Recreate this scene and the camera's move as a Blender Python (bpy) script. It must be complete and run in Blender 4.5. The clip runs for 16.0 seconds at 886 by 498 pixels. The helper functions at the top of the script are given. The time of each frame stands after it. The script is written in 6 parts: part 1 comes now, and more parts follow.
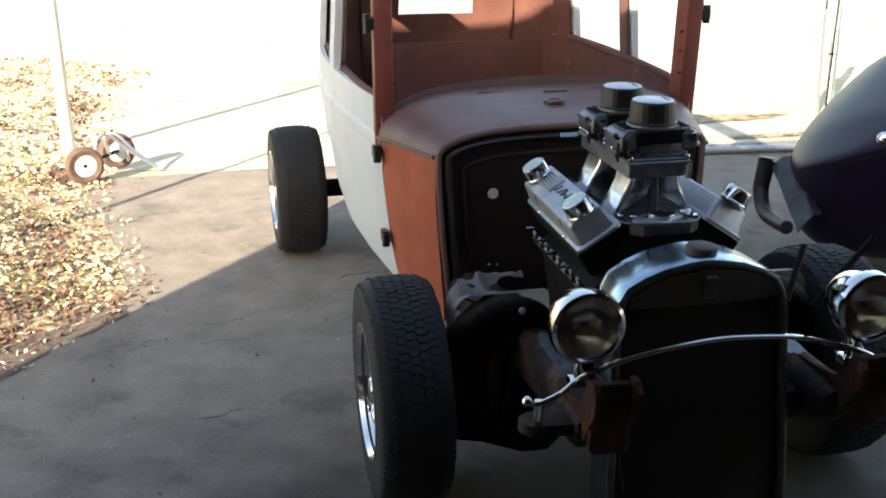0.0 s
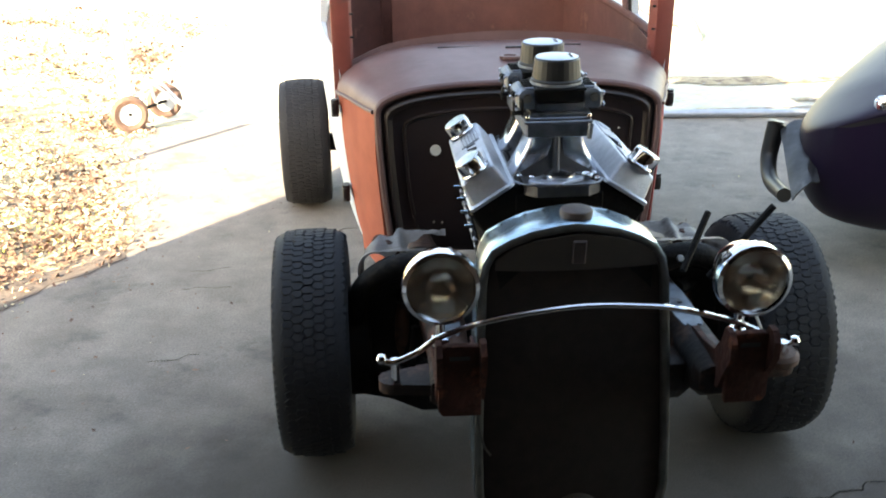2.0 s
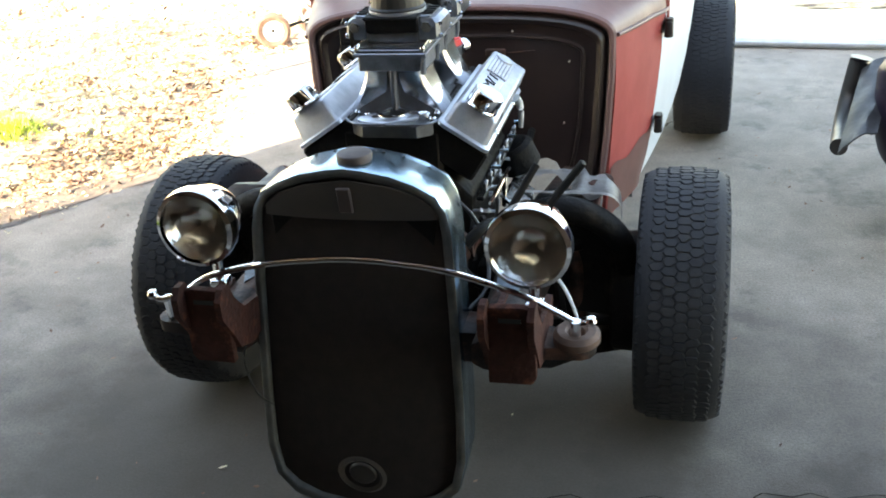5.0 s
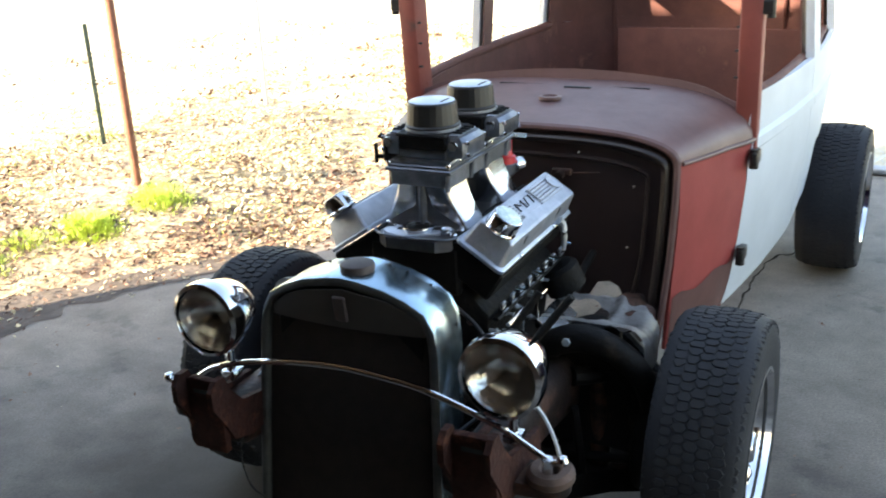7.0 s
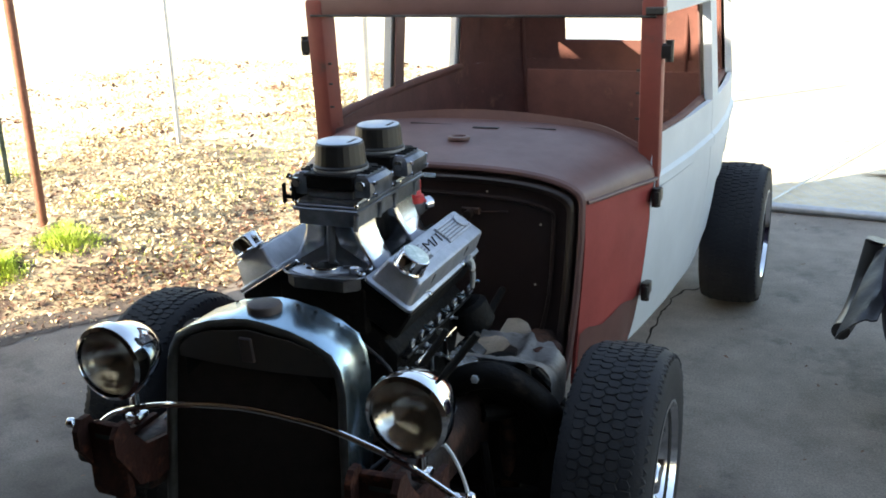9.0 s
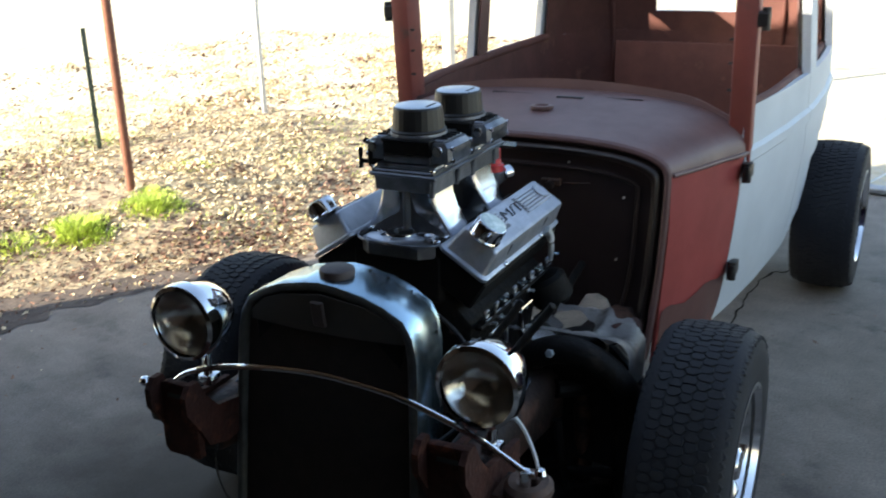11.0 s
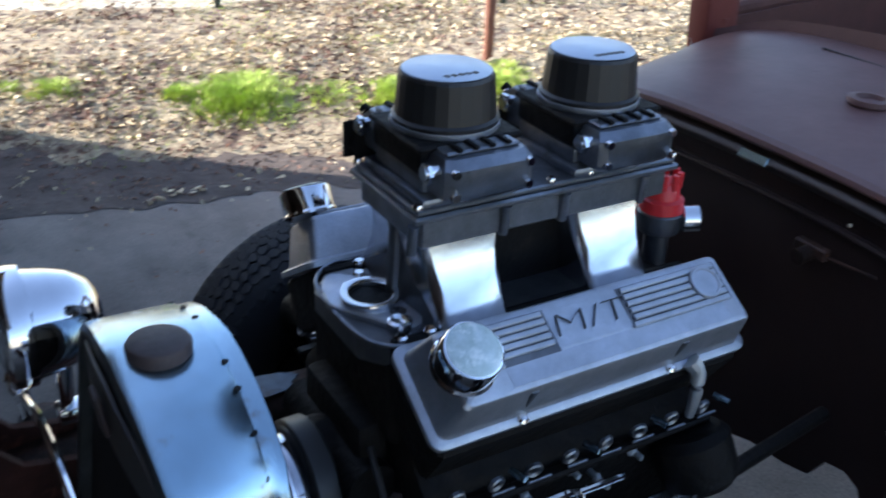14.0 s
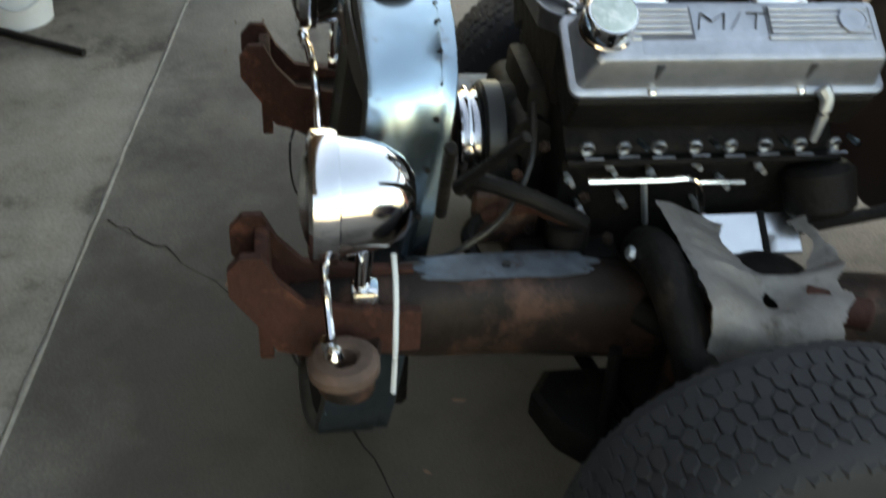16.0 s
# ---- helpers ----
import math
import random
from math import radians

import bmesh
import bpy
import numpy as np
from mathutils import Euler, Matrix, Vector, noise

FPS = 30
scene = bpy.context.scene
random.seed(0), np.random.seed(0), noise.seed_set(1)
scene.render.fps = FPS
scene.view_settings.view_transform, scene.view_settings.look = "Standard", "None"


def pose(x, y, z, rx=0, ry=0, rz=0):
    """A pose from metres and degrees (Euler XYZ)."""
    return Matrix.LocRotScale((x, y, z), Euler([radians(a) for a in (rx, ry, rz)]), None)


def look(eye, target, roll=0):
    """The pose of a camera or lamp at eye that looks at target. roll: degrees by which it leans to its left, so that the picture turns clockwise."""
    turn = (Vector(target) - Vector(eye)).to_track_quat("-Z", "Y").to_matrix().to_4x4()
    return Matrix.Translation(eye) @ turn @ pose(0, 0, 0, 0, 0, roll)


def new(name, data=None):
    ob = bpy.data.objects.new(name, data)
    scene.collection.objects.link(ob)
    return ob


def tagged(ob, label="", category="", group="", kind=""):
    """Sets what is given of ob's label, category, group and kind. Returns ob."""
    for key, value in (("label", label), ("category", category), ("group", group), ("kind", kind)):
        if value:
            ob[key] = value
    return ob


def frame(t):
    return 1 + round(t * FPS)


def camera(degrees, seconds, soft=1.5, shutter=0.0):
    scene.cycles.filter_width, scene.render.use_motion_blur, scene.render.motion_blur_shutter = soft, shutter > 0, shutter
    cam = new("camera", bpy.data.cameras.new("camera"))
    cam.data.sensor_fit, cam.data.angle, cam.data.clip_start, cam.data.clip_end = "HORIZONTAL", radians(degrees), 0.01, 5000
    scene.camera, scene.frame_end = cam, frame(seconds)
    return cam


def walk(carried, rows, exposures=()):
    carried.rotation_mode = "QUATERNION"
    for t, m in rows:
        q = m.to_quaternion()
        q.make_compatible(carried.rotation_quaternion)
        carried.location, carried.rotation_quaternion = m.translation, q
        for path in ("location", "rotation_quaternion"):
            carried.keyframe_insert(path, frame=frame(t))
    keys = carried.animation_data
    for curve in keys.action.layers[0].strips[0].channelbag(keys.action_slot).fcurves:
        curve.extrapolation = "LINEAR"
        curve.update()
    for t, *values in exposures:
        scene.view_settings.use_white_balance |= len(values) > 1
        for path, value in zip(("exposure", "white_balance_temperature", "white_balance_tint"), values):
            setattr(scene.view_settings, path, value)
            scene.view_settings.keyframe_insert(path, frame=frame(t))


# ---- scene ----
cam = camera(48.8, 16.0, soft=1.8, shutter=0.4)
PATH = [
    (0, (-1.051, -2.49, 1.683), (-0.677, -0.641, 1.018), -0.3),
    (0.5, (-0.933, -2.541, 1.645), (-0.613, -0.701, 0.93), -2.0),
    (1, (-0.723, -2.613, 1.625), (-0.454, -0.824, 0.771), -1.0),
    (1.5, (-0.588, -2.611, 1.662), (-0.366, -0.809, 0.825), -4.9),
    (2, (-0.457, -2.553, 1.668), (-0.334, -0.7, 0.924), -0.9),
    (2.5, (-0.276, -2.532, 1.667), (-0.237, -0.67, 0.939), -2.7),
    (3, (-0.002, -2.578, 1.666), (-0.139, -0.735, 0.901), -3.1),
    (5.5, (0.813, -2.209, 1.602), (0.187, -0.533, 0.708), -3.2),
    (6, (0.967, -2.167, 1.601), (0.133, -0.583, 0.709), -2.5),
    (6.5, (1.022, -2.136, 1.625), (0.086, -0.53, 0.887), -3.0),
    (7, (1.055, -2.128, 1.649), (0.203, -0.451, 0.968), -2.8),
    (7.5, (1.063, -2.139, 1.647), (0.27, -0.417, 1.009), -1.7),
    (8, (1.089, -2.14, 1.657), (0.385, -0.369, 1.05), -1.7),
    (10.5, (1.082, -2.12, 1.644), (0.309, -0.387, 1.012), -1.3),
    (11, (1.078, -2.084, 1.619), (0.221, -0.399, 0.966), -1.7),
    (11.5, (1.011, -1.831, 1.599), (0.052, -0.24, 0.858), -2.9),
    (12, (0.939, -1.552, 1.591), (-0.085, 0.003, 0.861), -4.1),
    (12.5, (0.969, -1.259, 1.581), (-0.246, 0.114, 0.783), -0.2),
    (13, (0.933, -1.001, 1.56), (-0.374, 0.283, 0.756), 1.2),
    (13.5, (0.897, -0.822, 1.548), (-0.455, 0.356, 0.662), 1.1),
    (14, (0.968, -0.669, 1.533), (-0.547, 0.261, 0.616), 2.5),
    (14.5, (1.059, -0.655, 1.503), (-0.559, 0.005, 0.53), 0.3),
    (15, (1.193, -0.708, 1.499), (-0.451, -0.261, 0.45), 0.3),
    (15.5, (1.331, -0.649, 1.453), (-0.355, -0.373, 0.413), 3.4),
    (16, (1.438, -0.608, 1.461), (-0.151, -0.313, 0.284), 4.1),
]
walk(cam, [(t, look(e, g, r)) for t, e, g, r in PATH], [(0, 1.8, 7900, 10), (0.5, 1.95, 8100, 10), (1.5, 2.85, 8300, 10), (2.3, 2.95, 8500, 10), (3, 3.0, 8700, 10), (5.5, 3.52, 8500, 9), (6.5, 3.1, 8000, 10), (7, 2.72, 7900, 10), (8, 2.4, 7800, 10), (10.5, 1.85, 7400, 9),
      (11.5, 1.85, 6900, 10), (12.5, 1.8, 6350, 11), (13.3, 1.6, 6000, 12), (14.2, 1.62, 6100, 16), (14.6, 1.46, 6000, 17), (15, 1.46, 7000, 13), (16, 2.62, 10600, 8)])

# ---- light ----
SUN_EL, SUN_AZ = radians(24), math.atan2(-0.63, -0.777)  # towards the sun, from +y to +x
world = bpy.data.worlds.new("world")
scene.world = world
world.use_nodes = True
wn = world.node_tree.nodes
sky = wn.new("ShaderNodeTexSky")
sky.sky_type, sky.sun_disc = "NISHITA", False
sky.sun_elevation, sky.sun_rotation = SUN_EL, SUN_AZ
world.node_tree.links.new(sky.outputs[0], wn["Background"].inputs[0])
wn["Background"].inputs[1].default_value = 0.15
sun = new("sun", bpy.data.lights.new("sun", "SUN"))
sun.data.energy, sun.data.angle, sun.data.color = 5.0, radians(0.5), (1.0, 0.93, 0.82)
sun.matrix_world = look((-6.3, -7.77, 4.45), (0, 0, 0))


# ---- materials ----
def mat(name, a, b=None, rough=0.6, metal=0.0, scale=8.0, bump=0.0, bump_scale=60.0, coat=0.0, spots=None, spot_scale=3.0,
        spot_at=0.6, rough_b=None, island=0.0, spec=0.5, grit=0.0):
    """A surface of two colours mixed by noise at two scales, with patches of a third, relief and uneven gloss."""
    m = bpy.data.materials.new(name)
    m.use_nodes = True
    nt = m.node_tree
    nd, ln = nt.nodes, nt.links
    p = nd["Principled BSDF"]
    b = b or tuple(c * 0.75 for c in a)
    tc = nd.new("ShaderNodeTexCoord")
    n1 = nd.new("ShaderNodeTexNoise")
    n1.inputs["Scale"].default_value, n1.inputs["Detail"].default_value = scale, 8
    n1.inputs["Roughness"].default_value = 0.65
    ln.new(tc.outputs["Object"], n1.inputs["Vector"])
    ramp = nd.new("ShaderNodeMapRange")
    ramp.inputs[1].default_value, ramp.inputs[2].default_value = 0.32, 0.68
    ln.new(n1.outputs["Fac"], ramp.inputs[0])
    mix = nd.new("ShaderNodeMix")
    mix.data_type = "RGBA"
    mix.inputs[6].default_value, mix.inputs[7].default_value = (*a, 1), (*b, 1)
    ln.new(ramp.outputs[0], mix.inputs[0])
    out = mix.outputs[2]
    if spots:
        n2 = nd.new("ShaderNodeTexNoise")
        n2.inputs["Scale"].default_value, n2.inputs["Detail"].default_value = spot_scale, 10
        n2.inputs["Roughness"].default_value = 0.7
        ln.new(tc.outputs["Object"], n2.inputs["Vector"])
        r2 = nd.new("ShaderNodeMapRange")
        r2.inputs[1].default_value, r2.inputs[2].default_value = spot_at - 0.04, spot_at + 0.06
        ln.new(n2.outputs["Fac"], r2.inputs[0])
        mx = nd.new("ShaderNodeMix")
        mx.data_type = "RGBA"
        mx.inputs[7].default_value = (*spots, 1)
        ln.new(out, mx.inputs[6])
        ln.new(r2.outputs[0], mx.inputs[0])
        out = mx.outputs[2]
    if grit:
        n4 = nd.new("ShaderNodeTexNoise")
        n4.inputs["Scale"].default_value, n4.inputs["Detail"].default_value = 130, 3
        ln.new(tc.outputs["Object"], n4.inputs["Vector"])
        r4 = nd.new("ShaderNodeMapRange")
        r4.inputs[1].default_value, r4.inputs[2].default_value = 0.3, 0.7
        r4.inputs[3].default_value, r4.inputs[4].default_value = 1 - grit, 1 + grit
        ln.new(n4.outputs["Fac"], r4.inputs[0])
        h4 = nd.new("ShaderNodeHueSaturation")
        ln.new(r4.outputs[0], h4.inputs["Value"])
        ln.new(out, h4.inputs["Color"])
        out = h4.outputs[0]
    if island:
        geo = nd.new("ShaderNodeNewGeometry")
        hs = nd.new("ShaderNodeHueSaturation")
        mr = nd.new("ShaderNodeMapRange")
        mr.inputs[3].default_value, mr.inputs[4].default_value = 1 - island, 1 + island
        ln.new(geo.outputs["Random Per Island"], mr.inputs[0])
        ln.new(mr.outputs[0], hs.inputs["Value"])
        ln.new(out, hs.inputs["Color"])
        out = hs.outputs[0]
    ln.new(out, p.inputs["Base Color"])
    p.inputs["Metallic"].default_value = metal
    rr = nd.new("ShaderNodeMapRange")
    rr.inputs[3].default_value, rr.inputs[4].default_value = rough, rough_b if rough_b is not None else min(1, rough * 1.25)
    ln.new(n1.outputs["Fac"], rr.inputs[0])
    ln.new(rr.outputs[0], p.inputs["Roughness"])
    p.inputs["Specular IOR Level"].default_value = spec
    p.inputs["Coat Weight"].default_value = coat
    p.inputs["Coat Roughness"].default_value = 0.08
    if bump:
        n3 = nd.new("ShaderNodeTexNoise")
        n3.inputs["Scale"].default_value, n3.inputs["Detail"].default_value = bump_scale, 6
        ln.new(tc.outputs["Object"], n3.inputs["Vector"])
        bp = nd.new("ShaderNodeBump")
        bp.inputs["Strength"].default_value, bp.inputs["Distance"].default_value = bump, 0.01
        ln.new(n3.outputs["Fac"], bp.inputs["Height"])
        ln.new(bp.outputs[0], p.inputs["Normal"])
    return m


def toned(m, patch, colour):
    """Darkens a floor inside an uneven oval (x, y, half width, half length) that fades at its edge."""
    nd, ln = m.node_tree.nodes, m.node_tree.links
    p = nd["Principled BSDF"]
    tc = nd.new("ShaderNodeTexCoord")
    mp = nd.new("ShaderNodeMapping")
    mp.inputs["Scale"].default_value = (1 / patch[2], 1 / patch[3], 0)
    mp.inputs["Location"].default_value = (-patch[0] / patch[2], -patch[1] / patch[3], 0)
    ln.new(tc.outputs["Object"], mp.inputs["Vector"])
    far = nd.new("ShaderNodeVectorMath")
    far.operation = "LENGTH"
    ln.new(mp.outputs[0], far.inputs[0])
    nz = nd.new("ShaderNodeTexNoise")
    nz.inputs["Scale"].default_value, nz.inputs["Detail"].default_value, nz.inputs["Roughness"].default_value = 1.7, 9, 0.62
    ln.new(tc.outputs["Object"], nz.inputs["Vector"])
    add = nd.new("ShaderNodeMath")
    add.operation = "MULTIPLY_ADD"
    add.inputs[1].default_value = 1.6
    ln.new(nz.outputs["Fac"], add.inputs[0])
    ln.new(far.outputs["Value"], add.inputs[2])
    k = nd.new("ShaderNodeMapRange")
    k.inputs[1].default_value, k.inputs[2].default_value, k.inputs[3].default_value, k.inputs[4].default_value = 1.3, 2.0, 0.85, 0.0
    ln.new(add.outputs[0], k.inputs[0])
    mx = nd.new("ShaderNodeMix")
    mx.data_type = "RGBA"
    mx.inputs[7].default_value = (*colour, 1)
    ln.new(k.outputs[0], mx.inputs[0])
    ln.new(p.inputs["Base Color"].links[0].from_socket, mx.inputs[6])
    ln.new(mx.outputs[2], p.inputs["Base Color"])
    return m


# The oval round the car's nose is deep shade painted into the concrete.
M_CONC = toned(mat("concrete", (0.268, 0.23, 0.194), (0.182, 0.155, 0.13), 0.85, scale=5.0, bump=0.18, bump_scale=170, spots=(0.14, 0.123, 0.104), spot_scale=2.6, spot_at=0.58, grit=0.22), (0.0, -0.35, 1.75, 1.05), (0.062, 0.05, 0.042))
# The oval far inside the garage is shade painted into the slab.
M_SLAB = toned(mat("garage concrete", (0.4, 0.345, 0.285), (0.22, 0.186, 0.15), 0.8, scale=3.0, bump=0.14, bump_scale=90, spots=(0.13, 0.105, 0.083), spot_scale=3.0, spot_at=0.58, grit=0.16), (0.5, -2.0, 1.1, 0.75), (0.06, 0.048, 0.04))
# A second dark oval lies round the bucket.
toned(M_SLAB, (-2.35, -1.9, 1.05, 0.85), (0.045, 0.033, 0.027))
M_LAWN = mat("lawn soil", (0.62, 0.57, 0.44), (0.46, 0.41, 0.3), 0.95, scale=5, bump=0.9, bump_scale=25, spots=(0.42, 0.44, 0.2), spot_scale=0.9, spot_at=0.6)
M_SOIL = mat("straw-covered soil", (0.5, 0.42, 0.27), (0.2, 0.15, 0.095), 0.95, scale=26, bump=0.9, bump_scale=40, spots=(0.1, 0.064, 0.047), spot_scale=7, spot_at=0.53)
# Bare soil, coloured darker still for the shade it lies in.
M_DIRT = mat("dark soil", (0.13, 0.103, 0.085), (0.06, 0.047, 0.04), 0.95, scale=6, bump=0.9, bump_scale=30)
M_CRACK = mat("grimy crack filling", (0.04, 0.033, 0.028), (0.02, 0.017, 0.014), 0.95, scale=20, spec=0.1)
M_RUBBER = mat("tyre rubber", (0.017, 0.017, 0.02), (0.028, 0.028, 0.031), 0.66, scale=9, bump=0.15, bump_scale=90, rough_b=0.85, spec=0.35)
M_CHROME = mat("chrome", (0.78, 0.78, 0.8), (0.7, 0.7, 0.72), 0.05, 1.0, scale=14, rough_b=0.12)
M_POLISH = mat("polished aluminium", (0.72, 0.73, 0.75), (0.6, 0.61, 0.64), 0.12, 1.0, scale=10, rough_b=0.26, bump=0.04, bump_scale=40)
M_CAST = mat("cast aluminium", (0.5, 0.52, 0.57), (0.38, 0.4, 0.44), 0.42, 1.0, scale=24, rough_b=0.6, bump=0.12, bump_scale=220)
M_STEEL = mat("bare steel sheet", (0.38, 0.53, 0.63), (0.3, 0.4, 0.47), 0.14, 1.0, scale=7, rough_b=0.34, spots=(0.22, 0.185, 0.17), spot_scale=11, spot_at=0.61, bump=0.05, bump_scale=14)
# Darker steel; on the shell rim it holds the dark reflections.
M_RIM = mat("darkened steel rim", (0.12, 0.12, 0.115), (0.06, 0.057, 0.052), 0.42, 0.7, scale=12, rough_b=0.6, bump=0.08, bump_scale=50)
M_APRON = mat("brown painted apron", (0.034, 0.026, 0.021), (0.05, 0.037, 0.03), 0.42, scale=9, rough_b=0.6)
M_CAPBROWN = mat("brown oxidised cap", (0.075, 0.05, 0.045), (0.045, 0.03, 0.028), 0.55, scale=25, bump=0.1, bump_scale=120)
M_MOTTLE = mat("mottled pale chrome", (0.62, 0.68, 0.66), (0.42, 0.5, 0.46), 0.34, 0.75, scale=60, rough_b=0.6, spots=(0.75, 0.78, 0.74), spot_scale=45, spot_at=0.55)
# Dark cast metal; also carries the flutes' shade and the housing's dark reflections.
M_DARKCAST = mat("dark casting and shade", (0.2, 0.205, 0.215), (0.12, 0.12, 0.13), 0.34, 0.9, scale=14, rough_b=0.5, bump=0.1, bump_scale=90)
M_BLACK = mat("black paint", (0.008, 0.0075, 0.0075), (0.016, 0.014, 0.013), 0.28, scale=12, rough_b=0.6)
M_GREASE = mat("greasy black iron", (0.004, 0.0036, 0.0036), (0.0095, 0.0078, 0.0072), 0.45, scale=14, bump=0.35, bump_scale=70, rough_b=0.8, spec=0.14, spots=(0.02, 0.015, 0.012), spot_scale=11, spot_at=0.62)
M_RED = mat("red oxide primer", (0.325, 0.045, 0.038), (0.25, 0.034, 0.029), 0.62, scale=5, bump=0.05, bump_scale=50, spots=(0.2, 0.06, 0.04), spot_scale=2.5, spot_at=0.66)
M_ORANGE = mat("orange primer", (0.4, 0.086, 0.038), (0.29, 0.06, 0.03), 0.66, scale=5, bump=0.05, bump_scale=50, spots=(0.27, 0.09, 0.05), spot_scale=2.0, spot_at=0.66)
M_BROWN = mat("brown red primer", (0.162, 0.086, 0.08), (0.112, 0.058, 0.054), 0.38, scale=4, bump=0.05, bump_scale=60, rough_b=0.62)
M_PILLAR = mat("dull red primer", (0.24, 0.052, 0.038), (0.17, 0.038, 0.029), 0.55, scale=6, bump=0.06, bump_scale=60, spots=(0.11, 0.05, 0.04), spot_scale=7, spot_at=0.63)
M_DULL = mat("dull cast alloy", (0.27, 0.285, 0.32), (0.15, 0.16, 0.18), 0.3, 0.95, scale=20, rough_b=0.5, bump=0.12, bump_scale=150, spots=(0.12, 0.12, 0.12), spot_scale=14, spot_at=0.64)
M_PATCH = mat("dark brown primer patch", (0.125, 0.05, 0.042), (0.085, 0.036, 0.031), 0.5, scale=5, bump=0.05, bump_scale=60)
M_RUSTIN = mat("rusty inside panel", (0.145, 0.054, 0.042), (0.09, 0.036, 0.03), 0.7, scale=6, bump=0.15, bump_scale=60, spots=(0.23, 0.105, 0.07), spot_scale=3, spot_at=0.62)
M_WHITE = mat("pale blue white primer", (0.56, 0.6, 0.63), (0.49, 0.53, 0.56), 0.55, scale=3, bump=0.04, bump_scale=60, spots=(0.42, 0.44, 0.45), spot_scale=2, spot_at=0.68)
M_FIRE = mat("black firewall", (0.016, 0.0095, 0.0095), (0.026, 0.016, 0.0145), 0.2, scale=6, rough_b=0.5, bump=0.04, bump_scale=40)
M_RUST = mat("rusty iron", (0.07, 0.025, 0.018), (0.028, 0.013, 0.0105), 0.7, scale=18, bump=0.4, bump_scale=70, spots=(0.14, 0.05, 0.031), spot_scale=9, spot_at=0.58, spec=0.2)
M_FRAME = mat("dusty frame steel", (0.026, 0.0155, 0.0125), (0.012, 0.0085, 0.0078), 0.45, scale=12, bump=0.25, bump_scale=60, rough_b=0.7, spots=(0.085, 0.042, 0.03), spot_scale=5, spot_at=0.53, spec=0.22)
M_TOWER = mat("dusty grey cast", (0.4, 0.375, 0.36), (0.2, 0.18, 0.17), 0.4, scale=9, spots=(0.09, 0.075, 0.068), spot_scale=8, spot_at=0.6, bump=0.25, bump_scale=80)
M_WORN = mat("rubbed frame steel", (0.12, 0.15, 0.185), (0.05, 0.058, 0.07), 0.42, 0.3, scale=16, rough_b=0.6, bump=0.2, bump_scale=50, spots=(0.05, 0.035, 0.03), spot_scale=12, spot_at=0.56)
M_RING = mat("faded tan rubber", (0.15, 0.088, 0.066), (0.075, 0.046, 0.036), 0.7, scale=20, bump=0.15, bump_scale=80)
M_CLAY = mat("pinkish tan casting", (0.36, 0.27, 0.22), (0.24, 0.17, 0.14), 0.7, scale=16, bump=0.2, bump_scale=70)
M_MESH = mat("black grille cloth", (0.024, 0.0185, 0.0165), (0.034, 0.0265, 0.0235), 0.8, scale=30, spec=0.2)
M_PLUM = mat("dark plum paint", (0.011, 0.006, 0.018), (0.015, 0.008, 0.023), 0.38, scale=3, coat=0.05, rough_b=0.55, spec=0.16)
M_PAN = mat("blackened metal", (0.03, 0.03, 0.034), (0.012, 0.012, 0.013), 0.32, 0.0, scale=9, rough_b=0.6, bump=0.15, bump_scale=30, spots=(0.09, 0.09, 0.095), spot_scale=7, spot_at=0.66)
M_REDCAP = mat("red plastic", (0.6, 0.02, 0.025), (0.5, 0.015, 0.02), 0.35, scale=20)
M_POSTO = mat("rust orange steel post", (0.25, 0.105, 0.065), (0.15, 0.065, 0.045), 0.8, scale=20, bump=0.3, bump_scale=80)
M_POSTG = mat("green steel post", (0.05, 0.075, 0.05), (0.03, 0.04, 0.03), 0.7, scale=20)
M_GALV = mat("galvanised steel", (0.5, 0.53, 0.56), (0.4, 0.42, 0.45), 0.45, 0.9, scale=15)
M_LEAF = mat("dry pale leaf", (0.74, 0.65, 0.45), (0.52, 0.41, 0.24), 0.7, scale=9, island=0.4)
M_LEAFDARK = mat("dead brown leaf", (0.24, 0.13, 0.085), (0.1, 0.058, 0.045), 0.75, scale=9, island=0.5)
M_GRASS = mat("grass blade", (0.52, 0.62, 0.13), (0.34, 0.48, 0.07), 0.7, scale=4, island=0.35)
M_LIMB = mat("weathered bark", (0.26, 0.24, 0.2), (0.15, 0.135, 0.11), 0.9, scale=14, bump=0.5, bump_scale=40)
M_PAINTW = mat("white painted board", (0.66, 0.63, 0.56), (0.52, 0.48, 0.42), 0.7, scale=6, bump=0.1, bump_scale=40)
M_BRICK = mat("brick", (0.15, 0.095, 0.072), (0.085, 0.054, 0.042), 0.9, scale=15, bump=0.4, bump_scale=70)
M_MORTAR = mat("mortar", (0.38, 0.34, 0.3), (0.2, 0.18, 0.155), 0.95, scale=14)
M_MORTARDARK = mat("dirty mortar", (0.14, 0.115, 0.095), (0.07, 0.055, 0.045), 0.95, scale=14)
M_WOOD = mat("dark stained board", (0.11, 0.07, 0.045), (0.065, 0.042, 0.03), 0.75, scale=9, bump=0.2, bump_scale=40)
M_ROOF = mat("brown shingle", (0.14, 0.11, 0.09), (0.09, 0.07, 0.06), 0.95, scale=9, bump=0.4, bump_scale=30)
M_PLASTIC = mat("white plastic", (0.66, 0.68, 0.7), (0.56, 0.58, 0.6), 0.42, scale=6)
# Pale blue-grey puts the sky's reflection into the cap tops' colour.
M_CAPTOP = mat("sky-tinted cap top", (0.6, 0.65, 0.72), (0.5, 0.55, 0.62), 0.32, 0.35, scale=12, rough_b=0.5)
